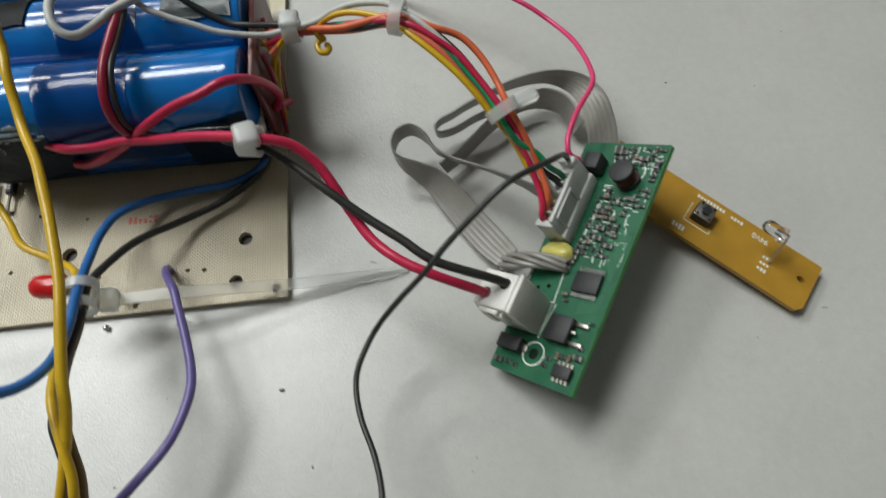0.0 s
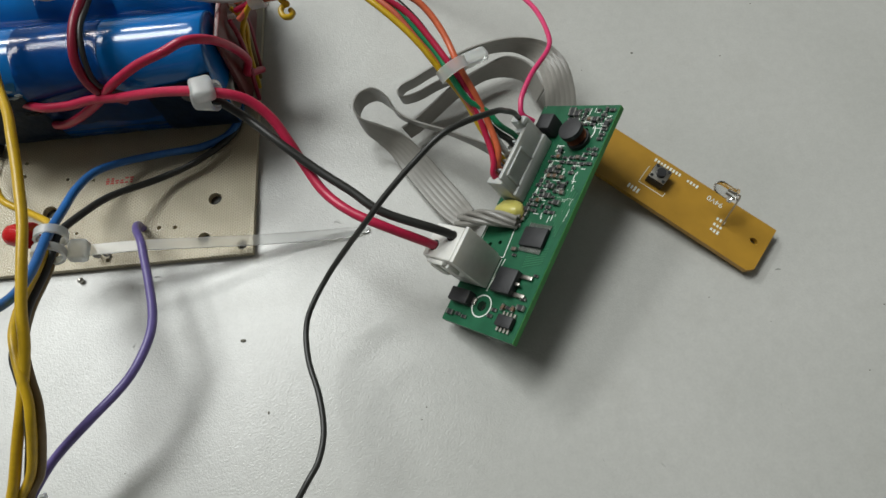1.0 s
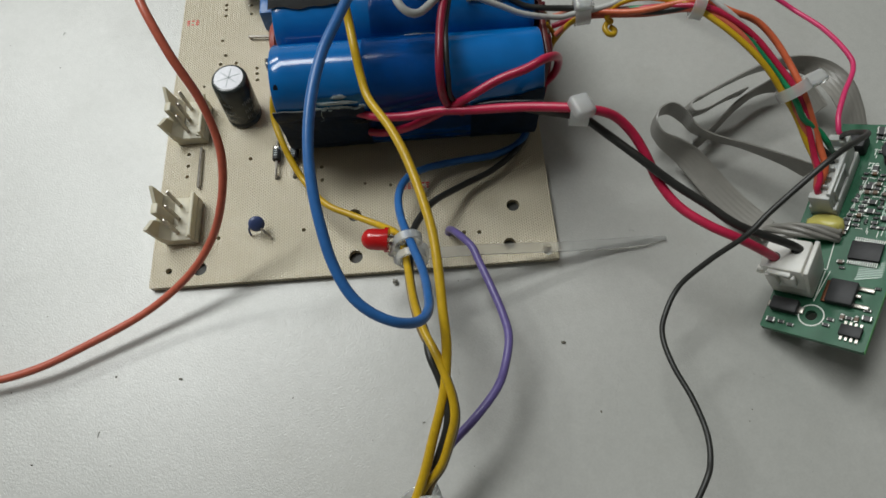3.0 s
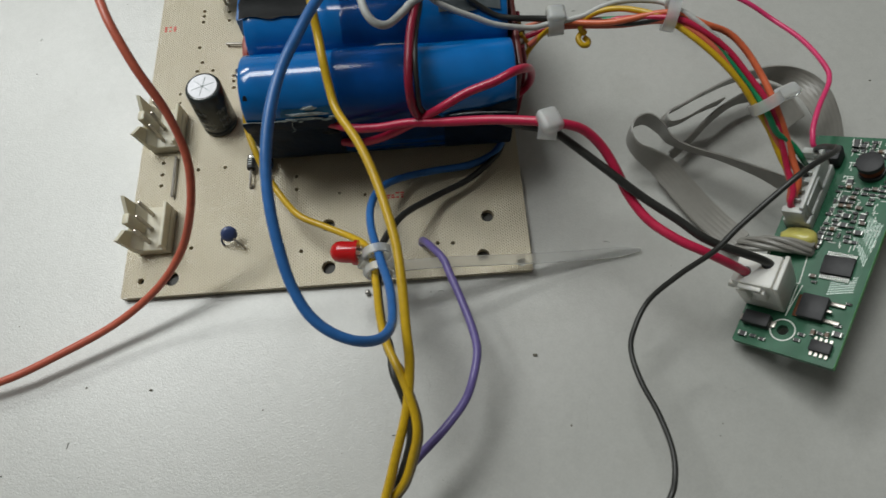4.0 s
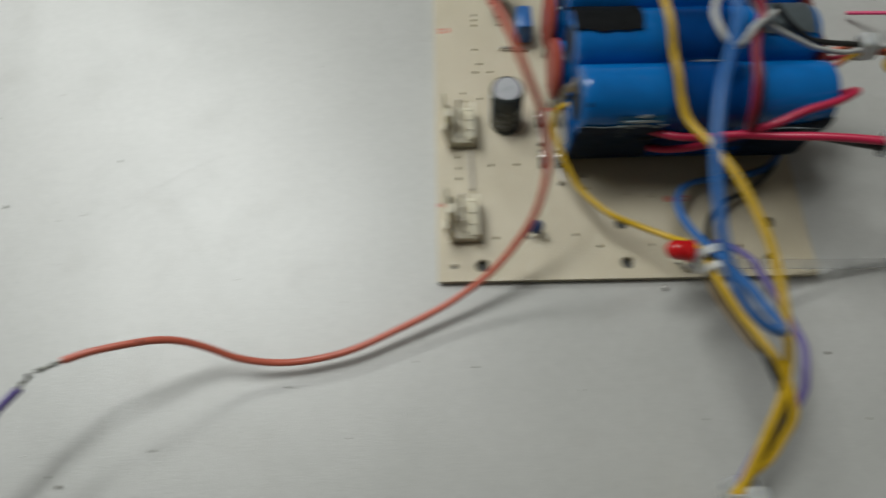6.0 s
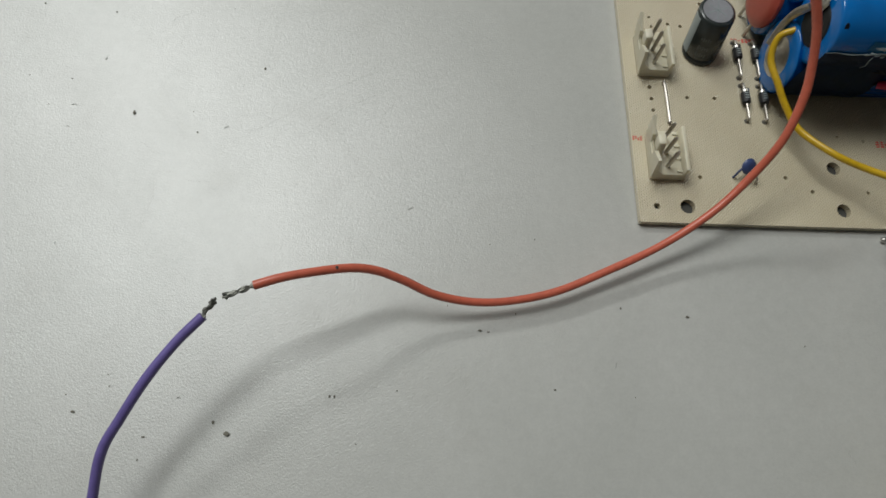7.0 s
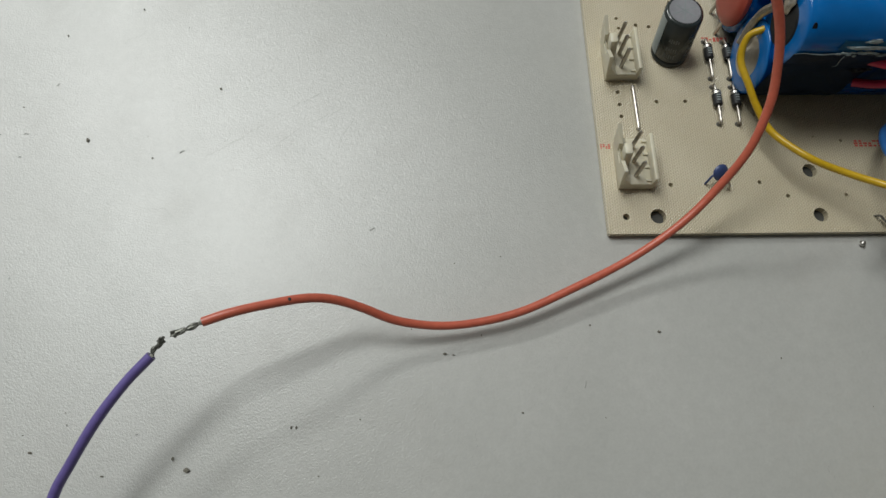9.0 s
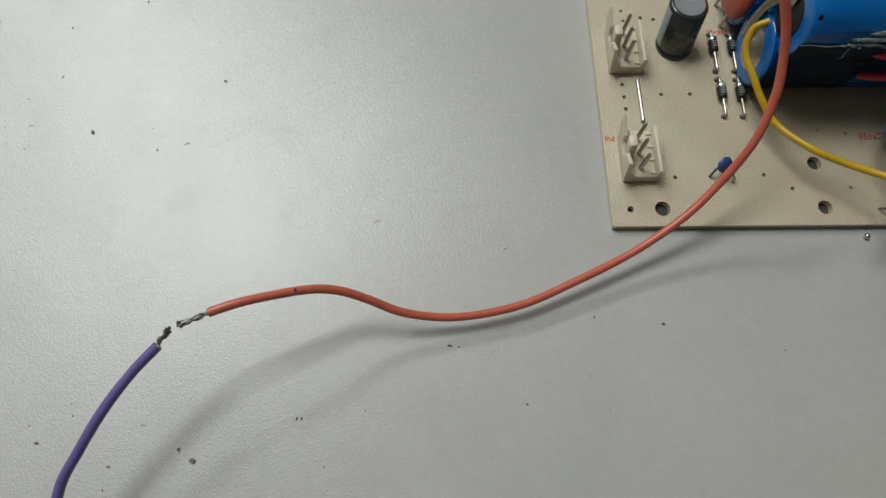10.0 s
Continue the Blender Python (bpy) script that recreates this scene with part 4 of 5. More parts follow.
w_pu = wire("purple_wire", PU, 0.098, PURPLE, "purple insulated wire with a stripped frayed end")
strands(w_pu, PU[0], (-9.47, -2.75, 1.9), 6, 4, 0.1)

wire("yellow_wire", [(5.5, 7.2, 4.0), (5.68, 6.0, 4.3), (5.77, 5.08, 4.31), (5.86, 4.44, 3.98), (5.94, 3.89, 3.83), (6.03, 3.35, 3.55), (6.18, 2.8, 3.4), (6.6, 2.0, 3.5), (6.86, 1.37, 3.58), (7.05, 0.8, 3.58),
     (7.22, 0.18, 3.55), (7.38, -0.55, 3.48), (7.45, -1.35, 3.37), (7.48, -2.2, 3.18), (7.5, -2.81, 2.95), (7.38, -3.6, 2.6), (7.11, -4.36, 2.12), (6.8, -5.17, 1.56), (6.45, -5.75, 1.2), (5.7, -6.3, 0.8), (4.6, -6.9, 0.3), (3.4, -7.6, -0.08)],
     0.098, YELLOW, "thick yellow wire running over the cells and off the board")
wire("blue_wire", [(7.3, 6.3, 4.2), (7.0, 5.3, 4.9), (6.6, 4.2, 5.7), (6.26, 3.34, 5.98), (5.96, 2.59, 6.0), (5.7, 1.91, 5.98), (5.52, 1.2, 5.89), (5.43, 0.6, 5.76), (5.4, 0.04, 5.6), (5.43, -0.5, 5.4), (5.51, -1.03, 5.17), (5.66, -1.64, 4.9),
     (5.91, -2.15, 4.67), (6.25, -2.46, 4.46), (6.67, -2.6, 4.2), (7.02, -2.5, 3.8), (7.2, -2.19, 3.4), (7.21, -1.73, 3.0), (7.12, -1.05, 2.6), (6.88, -0.19, 2.1), (6.62, 0.85, 1.4), (6.58, 1.66, 1.0), (6.81, 2.26, 0.75),
     (7.36, 2.69, 0.45), (8.25, 2.92, 0.3), (9.17, 3.05, 0.25), (9.89, 3.38, 0.25), (10.25, 3.9, 0.4)], 0.098, BLUEW, "blue wire in a tall loop over the board")
wire("yellow_wire", [(3.75, 4.55, 1.75), (3.45, 4.5, 1.5), (3.38, 4.1, 1.15), (3.56, 3.5, 0.98), (3.78, 2.99, 0.78), (4.13, 2.39, 0.62), (4.72, 1.6, 0.85), (5.43, 1.19, 0.9), (6.14, 0.73, 1.15), (6.51, 0.3, 1.6), (6.69, -0.19, 1.8),
     (6.79, -0.89, 2.05), (6.90, -1.72, 2.45), (7.08, -2.40, 2.75), (7.28, -2.88, 2.85), (7.43, -3.31, 2.80), (7.54, -3.72, 2.65), (7.55, -4.07, 2.50), (7.44, -4.40, 2.20), (7.21, -4.88, 1.75), (6.8, -5.3, 1.3), (6.5, -5.9, 0.9), (6.4, -7.4, 0.2), (6.4, -8.8, -0.08)],
     0.085, YELLOW, "thin yellow wire from the cells to the red lamp")
wire("black_wire", [(10.25, 4.0, 0.3), (9.95, 3.35, 0.22), (9.14, 2.6, 0.3), (8.22, 2.1, 0.4), (7.42, 1.37, 0.98), (7.03, 0.67, 1.4), (6.86, 0.12, 1.7), (6.82, -0.3, 1.75), (6.81, -0.89, 1.85), (6.92, -1.72, 2.25), (7.10, -2.40, 2.55), (7.16, -2.88, 2.71), (7.31, -3.31, 2.66), (7.42, -3.72, 2.51), (7.43, -4.07, 2.36), (7.32, -4.40, 2.06), (7.09, -4.88, 1.61), (6.85, -5.4, 1.1), (6.7, -6.4, 0.6), (6.8, -8.2, -0.08)], 0.085, BLACKW, "black wire crossing the board into the tied bunch")
wire("brown_wire", [(6.75, -0.2, 1.55), (6.76, -0.89, 1.69), (6.87, -1.72, 2.09), (7.05, -2.40, 2.39), (7.31, -2.88, 2.63), (7.46, -3.31, 2.58), (7.57, -3.72, 2.43), (7.58, -4.07, 2.28), (7.47, -4.40, 1.98), (7.24, -4.88, 1.53), (6.9, -5.35, 1.2), (6.6, -6.5, 0.5), (6.6, -8.2, -0.08)], 0.085, OLIVE, "brown wire in the tied bunch")
wire("purple_wire", [(7.76, 0.95, -0.05), (7.8, 0.9, 0.3), (8.0, 0.55, 0.72), (8.28, 0.1, 0.96), (8.41, -0.29, 1.0), (8.65, -1.04, 1.07), (8.84, -1.75, 1.15), (8.89, -2.29, 1.26), (8.73, -2.92, 1.34), (8.5, -3.4, 1.45), (8.01, -3.95, 1.48), (7.39, -4.5, 1.3), (7.04, -4.96, 1.19),
     (6.75, -5.5, 1.0), (6.5, -6.6, 0.5), (6.2, -8.2, -0.08)], 0.095, PURPLE, "purple wire rising from a hole of the board")
RP = [(5.76, 3.4, 2.1), (6.3, 3.12, 2.25), (7.0, 2.98, 2.4), (7.68, 2.9, 2.62), (8.49, 2.69, 2.86), (9.52, 2.36, 3.3), (10.35, 2.06, 3.6), (10.69, 1.92, 3.7), (11.17, 1.88, 3.6), (11.55, 1.81, 3.4), (11.92, 1.54, 3.12), (12.21, 1.12, 2.83), (12.46, 0.71, 2.5),
      (12.83, 0.13, 2.35), (13.36, -0.38, 2.35), (14.04, -0.75, 2.25), tuple(gb(0.24, 1.2, 1.45)), tuple(gb(0.24, 1.25, 0.9))]
wire("red_wire", RP, 0.104, RED_PVC, "thick red power wire from the cells to the white plug")
wire("black_wire", [(9.6, 3.2, 2.2), (10.02, 2.43, 3.0), (10.48, 2.05, 3.35), (10.84, 1.97, 3.3), (11.33, 1.7, 3.05), (12.01, 1.1, 2.89), (12.71, 0.54, 2.65), (13.4, 0.02, 2.5), (14.05, -0.48, 2.35), tuple(gb(0.62, 1.5, 1.5)), tuple(gb(0.62, 1.5, 0.9))], 0.095, BLACKW, "thick black power wire to the white plug")
wire("red_wire", [(10.75, 5.3, 0.4), (10.6, 4.61, 1.1), (10.81, 4.49, 1.7), (10.72, 4.1, 2.6), (10.5, 3.68, 3.3), (10.15, 3.34, 3.66), (9.71, 3.15, 3.6), (9.06, 3.05, 3.39), (8.39, 2.89, 3.06), (7.8, 2.96, 2.5), (7.03, 3.0, 1.95), (6.38, 3.18, 1.5), (5.95, 3.4, 1.25)], 0.1, RED_PVC, "red wire looping round the end of the cells")
wire("red_wire", [(6.0, 6.6, 3.9), (6.9, 6.5, 4.1), (7.8, 6.3, 4.2), (8.2, 5.6, 4.1), (8.05, 5.1, 3.95), (7.92, 4.5, 3.88), (7.84, 3.81, 3.82), (7.8, 3.2, 3.5), (7.9, 2.95, 2.9), (8.3, 3.05, 2.3)], 0.1, RED2, "dark red wire laid over the upper cell")
wire("black_wire", [(8.7, 6.3, 3.9), (8.25, 5.65, 4.05), (8.15, 5.1, 3.9), (8.03, 4.5, 3.8), (7.98, 3.8, 3.8), (7.98, 3.2, 3.45), (8.05, 2.98, 2.95), (8.6, 3.1, 2.3)], 0.062, BLACKW, "thin black wire laid over the upper cell")
wire("white_wire", [(8, 6.2, 4), (8.2, 5.75, 3.9), (8.48, 5.41, 3.8), (8.9, 5.28, 3.6), (9.42, 5.18, 3.4), (9.96, 5.09, 3.2), (10.78, 5.11, 3), (11.2, 5.18, 3), (12, 5.16, 3.21), (12.42, 5.2, 3.42), (12.94, 5.2, 3.57), (13.55, 4.91, 3.8), (13.83, 4.63, 3.88), (14.4, 4.1, 3.81), (15.3, 3.2, 3.33), (15.9, 2.27, 2.84), (16.4, 1.6, 2.25), tuple(gb(0.4, 3.95, 1.0)), tuple(gb(0.45, 3.95, 0.6))], 0.07, WHITEW, "thin white wire running into the tied bunch")
wire("white_wire", [(8.57, 5.57, 4.0), (7.98, 5.11, 4.05), (7.79, 4.88, 4.05), (7.43, 4.49, 4.1), (7.13, 4.5, 4.2), (6.93, 4.82, 4.3), (6.89, 5.32, 4.3), (7.18, 5.92, 4.2), (7.69, 6.16, 4.1), (8.3, 6.1, 4.0)], 0.09, WHITEW, "white wire in a small loop on the cells")
wire("black_wire", [(8.8, 6, 3.8), (9.3, 5.8, 3.4), (9.95, 5.55, 3.05), (10.46, 5.44, 3), (11.22, 5.4, 2.95), (12.26, 5.02, 3.16), (13.01, 4.66, 3.43), (13.75, 4.42, 3.76), (14.34, 4.2, 3.76), (14.89, 3.78, 3.5), (15.3, 3.28, 3.23), (15.7, 2.6, 2.92), (16.1, 1.98, 2.43), (16.55, 1.5, 2.1), tuple(gb(0.4, 4.2, 0.95)), tuple(gb(0.45, 4.2, 0.6))], 0.075, BLACKW, "thin black wire in the tied bunch")
wire("yellow_wire", [(12.14, 4.98, 2.67), (12.2, 4.84, 2.7), (12.14, 4.7, 2.73), (12.01, 4.7, 2.76), (11.94, 4.85, 2.79), (12.01, 4.98, 2.82), (12.1, 4.99, 2.85), (11.98, 5.02, 2.99), (12.12, 5.12, 3.21), (12.54, 5.1, 3.43), (13.04, 4.9, 3.59), (13.63, 4.46, 3.74), (14.18, 3.89, 3.71), (14.72, 3.37, 3.53), (15.14, 2.91, 3.31), (15.5, 2.49, 3), (15.95, 2.07, 2.54), (16.3, 1.5, 2.1), tuple(gb(0.4, 3.75, 0.95)), tuple(gb(0.45, 3.75, 0.6))], 0.068, YELLOW, "yellow signal wire with a curled free end in the tied bunch")
wire("green_wire", [(11.77, 5.3, 2.9), (12.77, 4.88, 3.35), (13.75, 4.48, 3.71), (14.21, 4.2, 3.71), (14.65, 3.79, 3.59), (15.07, 3.31, 3.37), (15.48, 2.77, 3.15), (15.76, 2.23, 2.96), (16.04, 1.94, 2.63), (16.45, 1.73, 2.4), (16.7, 1.5, 2.2), tuple(gb(0.38, 4.4, 0.9)), tuple(gb(0.45, 4.4, 0.6))], 0.066, GREENW, "green signal wire in the tied bunch")
wire("red_wire", [(10.75, 5.3, 2.5), (11.57, 5.24, 2.9), (12.51, 4.98, 3.23), (13.75, 4.38, 3.81), (14.43, 3.97, 3.76), (14.98, 3.55, 3.54), (15.38, 3.02, 3.32), (15.73, 2.48, 3.11), (16.11, 2, 2.63), (16.37, 1.38, 2.1), (16.5, 0.85, 1.85), tuple(gb(0.4, 3.3, 0.9)), tuple(gb(0.45, 3.3, 0.55))], 0.07, RED_PVC, "red signal wire in the tied bunch")
wire("orange_wire", [(10.75, 5.5, 2.6), (11.38, 5.34, 2.9), (12.52, 4.8, 3.33), (13.76, 4.54, 3.81), (14.45, 4.15, 3.81), (15.03, 4, 3.63), (15.4, 3.64, 3.46), (15.69, 3.1, 3.27), (15.9, 2.48, 3.09), (16.23, 1.98, 2.62), (16.49, 1.45, 2.2), (16.62, 1, 1.95), tuple(gb(0.42, 3.52, 0.9)), tuple(gb(0.45, 3.52, 0.55))], 0.074, ORANGE2, "orange signal wire in the tied bunch")
wire("red_wire", [(10.8, 5.1, 2.4), (11.42, 5.23, 2.8), (12.75, 4.77, 3.25), (13.74, 4.36, 3.71), (14.52, 3.75, 3.65), (15.05, 3.12, 3.33), (15.52, 2.6, 2.99), (15.94, 2.08, 2.64), (16.33, 1.53, 2.1), (16.48, 1, 1.85), tuple(gb(0.34, 3.4, 0.85)), tuple(gb(0.4, 3.4, 0.55))], 0.066, ORANGE, "faded red signal wire in the tied bunch")
wire("yellow_wire", [(11.5, 5.2, 2.95), (11.2, 5.18, 2.75), (10.94, 5.15, 2.4), (10.7, 5.1, 1.8), (10.62, 5.15, 1.0)], 0.065, YELLOW, "thin yellow wire hanging at the end of the cells")
for yy, r, mat, tint in ((4.9, 0.06, RED2, "thin red wire down the end of the cells"), (5.3, 0.055, YELLOW, "thin yellow wire down the end of the cells"), (5.65, 0.06, OLIVE, "thin brown wire down the end of the cells"), (6.0, 0.06, RED2, "thin red wire down the end of the cells")):
    wire(tint.split()[1] + "_wire", [(10.62, yy + 0.1, 2.5), (10.76 + 0.1 * math.sin(yy * 5), yy, 2.1), (10.72, yy - 0.15, 1.4), (10.66, yy - 0.3, 0.7), (10.6, yy - 0.35, 0.1)], r, mat, tint)
wire("black_wire", [tuple(gb(0.45, 4.8, 0.6)), (17.15, 1.72, 2.12), (16.98, 1.5, 2.6), (16.75, 1.2, 3.1), (16.4, 0.76, 3.72), (15.47, 0.22, 4.02), (14.81, -0.21, 3.75), (14.19, -0.64, 3.34), (13.77, -0.97, 3.0), (13.24, -1.19, 2.3), (12.72, -1.52, 1.68), (12.34, -2.1, 1.48), (12.22, -2.56, 1.4), (12.29, -3.2, 1.45),
     (12.51, -3.92, 1.52), (12.61, -4.6, 1.6), (12.53, -5.13, 1.68), (12.31, -5.54, 1.75), (11.8, -6.3, 1.5), (11.0, -7.6, 0.6), (10.6, -9.0, -0.1)], 0.06, BLACKW, "thin black wire winding away over the bench")
wire("pink_wire", [tuple(gb(0.5, 4.95, 0.6)), (17.3, 1.95, 1.88), (17.28, 2.15, 1.98), (17.36, 2.42, 2.02), (17.66, 2.97, 2.05), (18.16, 3.7, 1.98), (18.24, 4.25, 1.92), (18.12, 5.3, 1.65), (17.75, 6.24, 1.4), (17.05, 6.9, 1.5), (16.2, 7.6, 1.4), (15.0, 8.4, 0.8), (13.8, 9.2, 0.0)], 0.062, PINK, "thin pink wire arching away from the plug")


# ---------------------------------------------------------------- ribbon cable
def ribbon(left, right, n=6):
    """A flat cable of n joined strands between two edge lines, as one ridged sheet."""
    l, r = spline(left, 8), spline(right, 8)
    bm = B()
    m = n * 6
    rows = []
    for i, (a, b) in enumerate(zip(l, r)):
        j0, j1 = max(i - 1, 0), min(i + 1, len(l) - 1)
        way = ((l[j1] + r[j1]) - (l[j0] + r[j0])).normalized()
        out = way.cross(b - a).normalized()
        ring = []
        for k in range(m + 1):
            ring.append(a.lerp(b, k / m) + out * (0.02 + 0.006 * abs(math.sin(math.pi * n * k / m)) ** 0.7))
        for k in range(m - 1, 0, -1):
            ring.append(a.lerp(b, k / m) - out * (0.02 + 0.006 * abs(math.sin(math.pi * n * k / m)) ** 0.7))
        rows.append([bm.verts.new(c) for c in ring])
    for lo, hi in zip(rows, rows[1:]):
        for k in range(len(lo)):
            bm.faces.new((lo[k], lo[(k + 1) % len(lo)], hi[(k + 1) % len(lo)], hi[k]))
    bm.faces.new(rows[0])
    bm.faces.new(rows[-1])
    return bm


rib = thing("ribbon_cable", (15.5, 2.5, TZ), "flat grey ribbon cable folded and looped behind the green board", "ribbon cable")


def ribbon_of(line):
    """Rows of a middle point and the half width across it."""
    mids = [(V3(c), V3(h)) for c, h in line]
    return ribbon([c + h for c, h in mids], [c - h for c, h in mids])


# a flat end rising behind the green board that turns on edge and runs to a fold
part("loop", ribbon_of([((18.42, 2.45, 0.95), (0.4, 0.05, -0.1)), ((18.48, 3.2, 1.05), (0.4, 0.06, -0.06)), ((18.44, 3.95, 1.02), (0.32, 0.08, 0.12)),
                        ((18.16, 4.6, 0.92), (0.15, 0.04, 0.28)), ((17.5, 4.92, 0.88), (0.02, -0.06, 0.33)), ((16.5, 4.7, 0.98), (-0.02, -0.1, 0.32)),
                        ((15.45, 4.28, 0.92), (-0.03, -0.12, 0.31)), ((14.9, 4.04, 0.82), (-0.03, -0.12, 0.31)), ((14.58, 3.92, 0.76), (-0.03, -0.12, 0.31)), ((14.46, 3.78, 0.7), (-0.03, -0.12, 0.31)),
                        ((14.56, 3.62, 0.66), (-0.03, -0.12, 0.31)), ((14.95, 3.7, 0.66), (-0.03, -0.12, 0.31)), ((15.5, 3.96, 0.7), (-0.03, -0.12, 0.31)), ((16.1, 4.2, 0.7), (-0.03, -0.1, 0.31))]), RIBBON, rib)
# the inner arc below it
part("loop", ribbon_of([((14.55, 2.85, 0.3), (-0.1, -0.02, 0.28)), ((14.85, 3.05, 0.3), (-0.1, -0.02, 0.28)), ((15.3, 3.4, 0.36), (-0.08, -0.02, 0.3)), ((15.95, 3.95, 0.4), (-0.05, -0.02, 0.33)), ((16.7, 4.4, 0.42), (-0.02, -0.04, 0.34)),
                        ((17.35, 4.58, 0.42), (0.02, 0.06, 0.35)), ((17.9, 4.3, 0.4), (0.05, 0.04, 0.33)), ((18.15, 3.6, 0.36), (0.08, 0.0, 0.3))]), RIBBON, rib)
# from the signal plug into a small standing roll, then flat along the bench to the solder joints
part("loop", ribbon_of([((16.75, 1.3, 1.25), (-0.02, -0.05, 0.34)), ((16.3, 1.72, 1.15), (-0.04, -0.1, 0.32)), ((15.55, 2.3, 0.98), (-0.06, -0.13, 0.31)), ((14.85, 2.72, 0.86), (-0.06, -0.13, 0.31)),
                        ((14.42, 3.02, 0.86), (-0.05, -0.1, 0.32)), ((14.2, 3.36, 0.94), (-0.04, -0.06, 0.34)), ((13.86, 3.6, 1.02), (-0.03, -0.06, 0.34)), ((13.5, 3.48, 1.0), (-0.03, -0.06, 0.34)),
                        ((13.36, 3.14, 0.92), (-0.03, -0.05, 0.34)), ((13.52, 2.84, 0.78), (-0.02, -0.02, 0.34)), ((13.88, 2.68, 0.58), (0.06, 0.05, 0.33)), ((14.3, 2.46, 0.36), (0.2, 0.14, 0.22)),
                        ((14.7, 1.98, 0.18), (0.3, 0.18, 0.1)), ((15.1, 1.38, 0.08), (0.33, 0.2, 0.04)), ((15.5, 0.74, 0.12), (0.33, 0.2, 0.03)), ((15.78, 0.25, 0.3), (0.26, 0.16, 0.06))]), RIBBON, rib)


# ---------------------------------------------------------------- cable ties and clips
def tie_ring(bm, c, way, r, w=0.26, th=0.06):
    c, way = V3(c), V3(way).normalized()
    q = way.to_track_quat("Z", "Y")
    n = 24
    rings = []
    for zz, rr in ((-w / 2, r), (w / 2, r), (w / 2, r + th), (-w / 2, r + th)):
        rings.append([bm.verts.new(c + q @ V3((rr * math.cos(2 * math.pi * k / n), rr * math.sin(2 * math.pi * k / n), zz))) for k in range(n)])
    for i in range(4):
        a, b = rings[i], rings[(i + 1) % 4]
        for k in range(n):
            bm.faces.new((a[k], a[(k + 1) % n], b[(k + 1) % n], b[k]))
    return bm


def cable_tie(c, way, r, head, hsize, hrot, label, w=0.26):
    t = thing("cable_tie", c, label, "cable tie", "cable ties")
    part("band", tie_ring(B(), c, way, r, w), TIEM, t)
    part("head", box(B(), hsize, head, Euler([radians(a) for a in hrot]).to_matrix(), bevel=0.1, seg=3), TIEM, t)
    return t


cable_tie((10.71, 1.95, 3.55), (1, -0.2, 0.05), 0.25, (10.71, 1.9, 3.8), (0.46, 0.54, 0.3), (0, 8, 18), "white nylon tie round the red and black power wires", 0.4)
cable_tie((11.4, 5.28, 2.95), (1, 0, 0.1), 0.26, (11.4, 5.3, 3.2), (0.46, 0.46, 0.24), (0, 0, 0), "white nylon tie on the coloured bunch beside the cells", 0.36)
cable_tie((13.79, 4.48, 3.79), (1, -0.35, 0), 0.3, (13.84, 4.77, 3.95), (0.3, 0.4, 0.3), (0, 0, -20), "milky nylon tie round the coloured bunch")
cable_tie((15.78, 2.5, 2.98), (0.45, -0.75, -0.4), 0.3, (16.25, 2.68, 3.08), (0.62, 0.34, 0.24), (0, 0, 22), "milky nylon tie round the coloured bunch near the plug")
front = cable_tie((6.8, -0.02, 1.85), (0.15, -0.9, 0.1), 0.27, (7.02, -0.1, 1.2), (0.42, 0.5, 0.34), (0, 8, 0), "milky nylon tie with a long tail beside the red lamp", 0.2)
part("band", tie_ring(B(), (6.86, -0.46, 1.9), (0.1, -0.9, 0.15), 0.27, 0.18), TIEM, front)
part("lock", crumple((6.56, -0.12, 1.62), (0.22, 0.26, 0.24), 6), TIEM, front)
tl = B()
line = spline([(7.14, -0.04, 1.04), (8.21, 0.02, 0.92), (9.44, 0.1, 0.62), (10.58, 0.18, 0.32), (11.61, 0.26, 0.08), (12.52, 0.33, -0.08), (13.42, 0.4, -0.16)], 6)
rows = []
for i, c in enumerate(line):
    hw = 0.13 if i < len(line) - 4 else 0.13 - 0.022 * (i - len(line) + 5)
    rows.append([tl.verts.new(c + V3(d)) for d in ((0, -hw, -0.025), (0, hw, -0.025), (0, hw, 0.025), (0, -hw, 0.025))])
for a, b in zip(rows, rows[1:]):
    for k in range(4):
        tl.faces.new((a[k], a[(k + 1) % 4], b[(k + 1) % 4], b[k]))
tl.faces.new(rows[0])
tl.faces.new(rows[-1])
part("tail", tl, TAILM, front, "long straight tail")
cable_tie((6.75, -5.5, 1.1), (0.3, -1, -0.5), 0.38, (6.95, -5.6, 1.45), (0.5, 0.4, 0.3), (0, 0, 0), "milky nylon tie round the bunch of wires over the bench", 0.3)

# red lamp held by the tie
rl = thing("red_led", (6.1, 0.1, 1.8), "red round lamp lying on its side, tied to the wires", "lamp")
part("lens", rod(B(), (6.36, 0.06, 1.8), (5.72, 0.14, 1.8), 0.25, seg=26, rings=[(0, 0.29), (0.14, 0.29), (0.15, 0.25), (0.6, 0.25), (0.78, 0.225), (0.9, 0.16), (0.97, 0.08), (1, 0.01)]), RED_LED, rl)
part("lead", tube(B(), [(6.3, 0.15, 1.8), (6.55, 0.1, 1.8), (6.75, -0.1, 1.85)], 0.03, 8, 4), TIN, rl)
part("lead", tube(B(), [(6.3, -0.02, 1.78), (6.5, -0.05, 1.78), (6.75, -0.3, 1.85)], 0.03, 8, 4), TIN, rl)

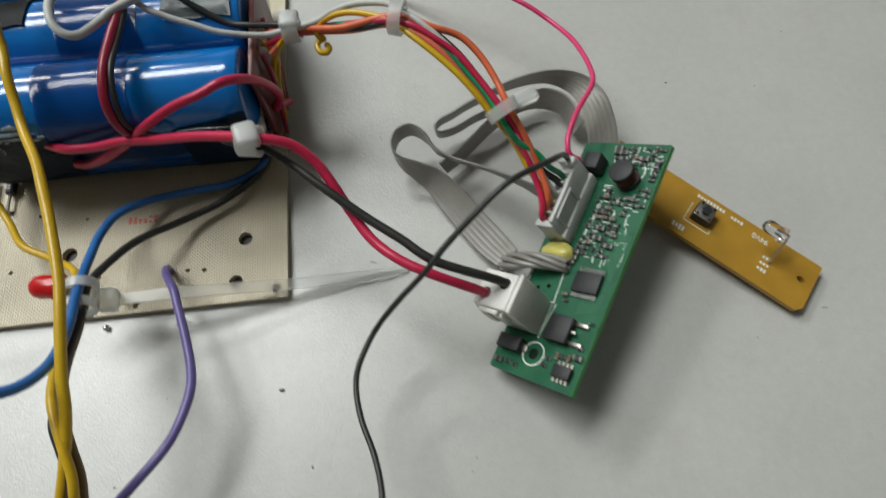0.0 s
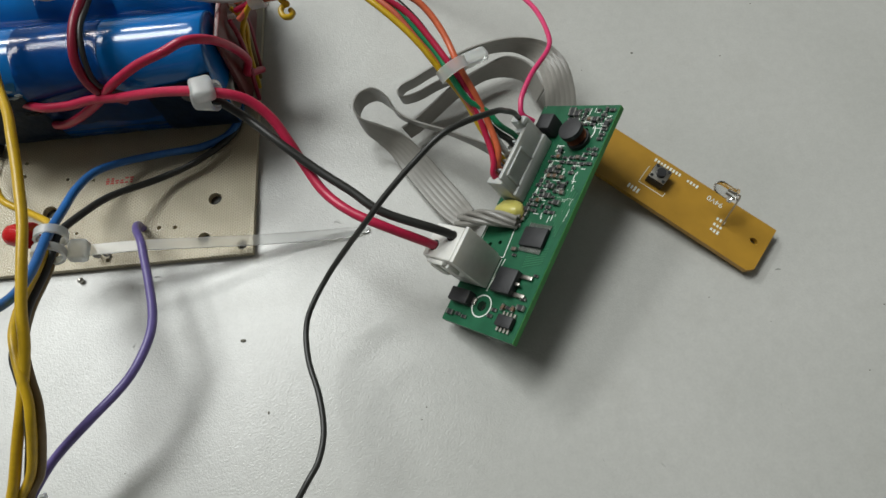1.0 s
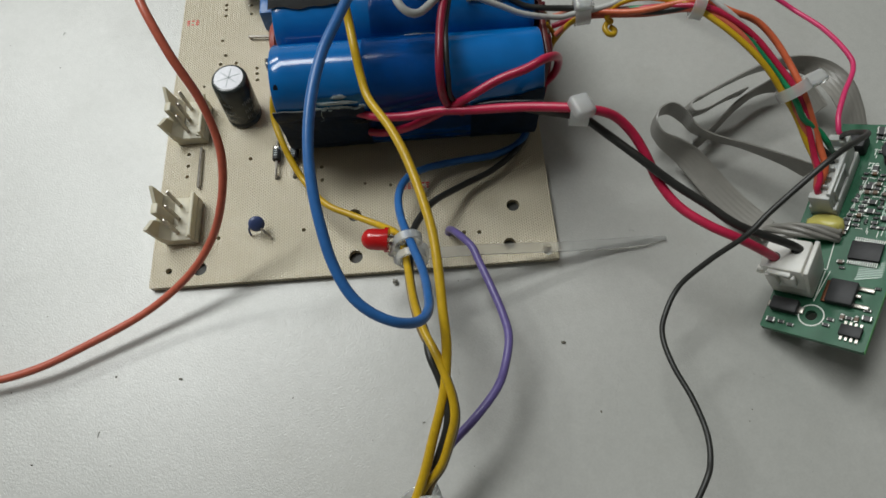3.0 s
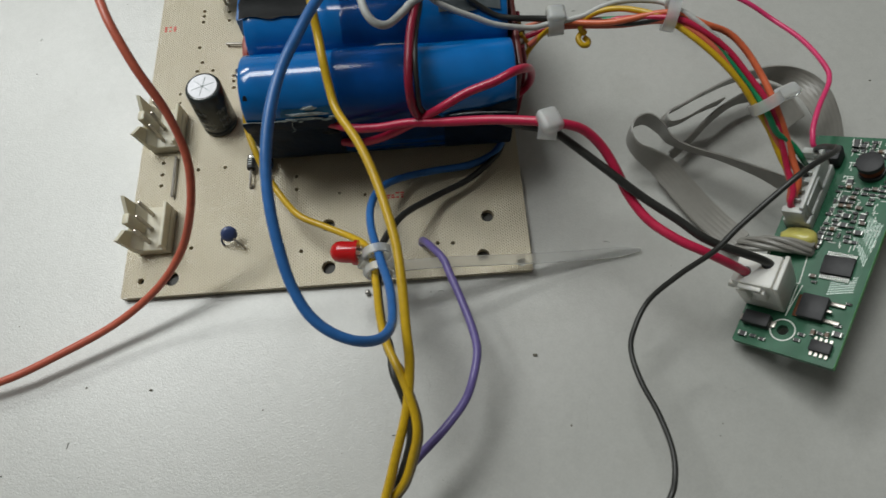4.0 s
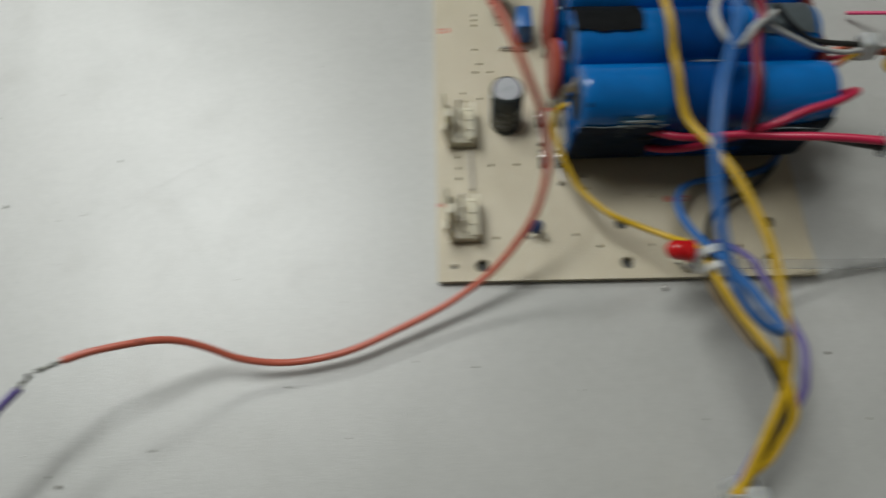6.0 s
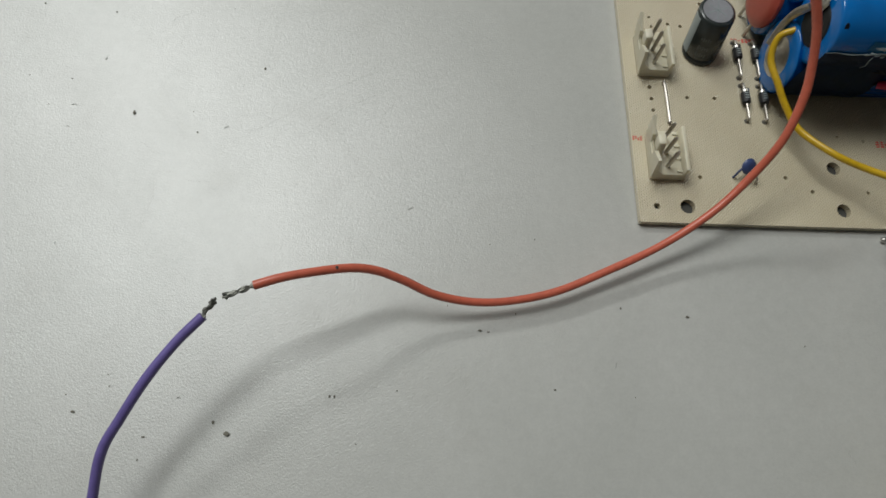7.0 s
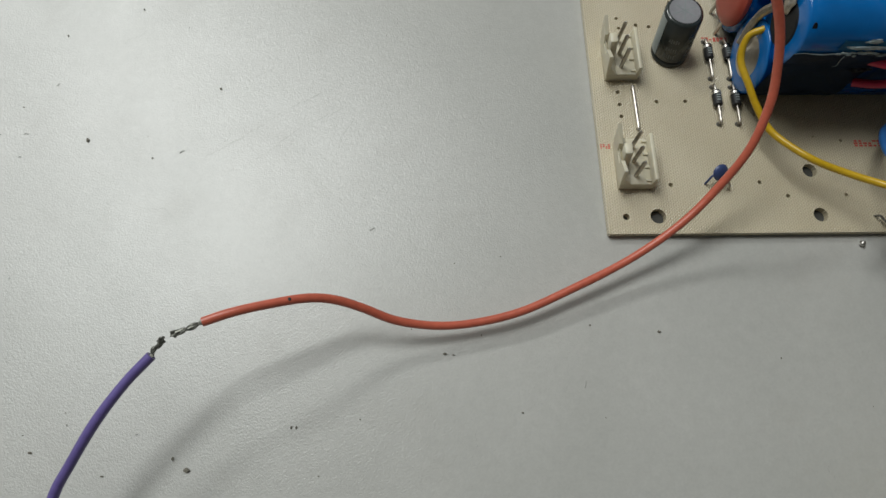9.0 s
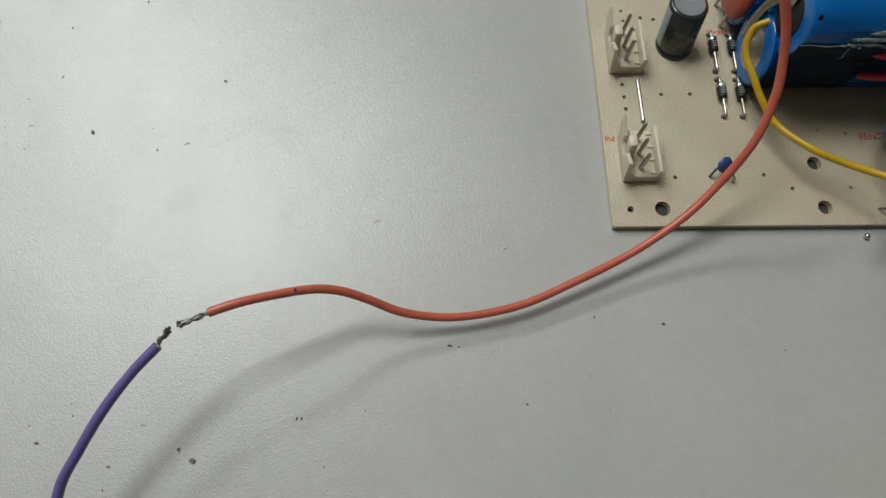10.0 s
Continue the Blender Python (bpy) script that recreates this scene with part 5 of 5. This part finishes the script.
# ---------------------------------------------------------------- crumbs and scuffs on the bench
bead = B()
bmesh.ops.create_icosphere(bead, subdivisions=2, radius=0.075)
bmesh.ops.translate(bead, vec=(6.3, -0.25, TZ + 0.07), verts=bead.verts)
tagged(part("solder_bead", bead, STEEL), "tiny shiny bead of solder on the bench", "solder bead")
random.seed(31)
cr = B()
SPOTS = [(-13.78, 5.78, 0.03), (-12.77, 2.67, 0.045), (-9.48, -5.11, 0.06), (-9.79, -4.88, 0.04), (-4.0, -2.77, 0.04), (0.97, -2.34, 0.04), (-9.64, 4.16, 0.04), (-12.76, -4.69, 0.04), (-7.35, -4.3, 0.03), (10.36, -2.14, 0.055), (-3.8, -2.8, 0.025)]
for k in range(70):
    SPOTS.append((random.uniform(-17, 26), random.uniform(-8, 11), random.choice((0.012, 0.016, 0.02, 0.028))))
for x, y, s in SPOTS:
    m0 = bmesh.ops.create_icosphere(cr, subdivisions=1, radius=1.0)["verts"]
    st = random.uniform(0.6, 1.5)
    for v in m0:
        k = 1 + 0.6 * noise.noise(v.co * 2 + V3((x, y, 0)))
        v.co = V3((x + v.co.x * s * k * st, y + v.co.y * s * k / st, TZ + 0.5 * s + v.co.z * s * 0.5 * k))
tagged(part("crumbs", cr, CRUMB), "scattered dark crumbs and dust on the bench", "crumbs", kind="stuff")

lint = B()
random.seed(57)
for k in range(26):
    x, y = random.uniform(-16, 24), random.uniform(-6, 9)
    if -0.3 < x < 10.9 and y > -0.3:
        continue
    ang, ln = random.uniform(0, math.pi), random.uniform(0.03, 0.09)
    tube(lint, [(x - ln * math.cos(ang), y - ln * math.sin(ang), TZ + 0.012), (x, y + 0.02, TZ + 0.02), (x + ln * math.cos(ang), y + ln * math.sin(ang), TZ + 0.012)], 0.008, 4, 4)
tagged(part("lint", lint, WHITEW), "pale flecks of lint on the bench", "lint", kind="stuff")
SCUFF = plain("scuff", (0.44, 0.435, 0.41), 0.4, grain=1500, vary=0.3)
SCUFF.node_tree.nodes["Principled BSDF"].inputs["Specular IOR Level"].default_value = 0.8
sc = B()
# The entry at (-1.1, 8.64) is only a thin line beside the board.
LINES = [(-8.2, 3.3, 3.4, 32), (-7.6, 2.9, 2.2, 35), (-6.4, 2.9, 0.9, 70), (-10.2, 3.6, 0.7, 100), (-12.0, 0.2, 1.1, 88), (-7.9, 0.6, 0.6, -55), (-11.2, 0.9, 1.0, -12), (-1.1, 8.64, 2.0, -3), (3.4, -2.6, 0.8, 80), (11.5, -3.4, 1.0, 70), (7.7, -2.7, 0.7, 100), (21.0, 4.0, 1.2, 20)]
random.seed(77)
for k in range(70):
    x, y = random.uniform(-15, 24), random.uniform(-6, 8)
    if not (-0.6 < x < 11.2 and y > -0.6):
        LINES.append((x, y, random.uniform(0.15, 0.6), random.uniform(-90, 90)))
for x, y, ln, ang in LINES:
    for k in range(7):
        u = (k / 6 - 0.5) * ln
        bend = 0.06 * math.sin(k * 0.9 + x)
        a = radians(ang + 4 * math.sin(k + x))
        box(sc, (ln / 6.4, 0.008 + 0.004 * (k % 2), 0.002), (x + u * math.cos(radians(ang)) - bend * math.sin(a), y + u * math.sin(radians(ang)) + bend * math.cos(a), TZ + 0.002), Euler((0, 0, a)).to_matrix())
tagged(part("scuffs", sc, SCUFF), "fine hairline scratches and one thin line on the bench top", "scratches", kind="stuff")
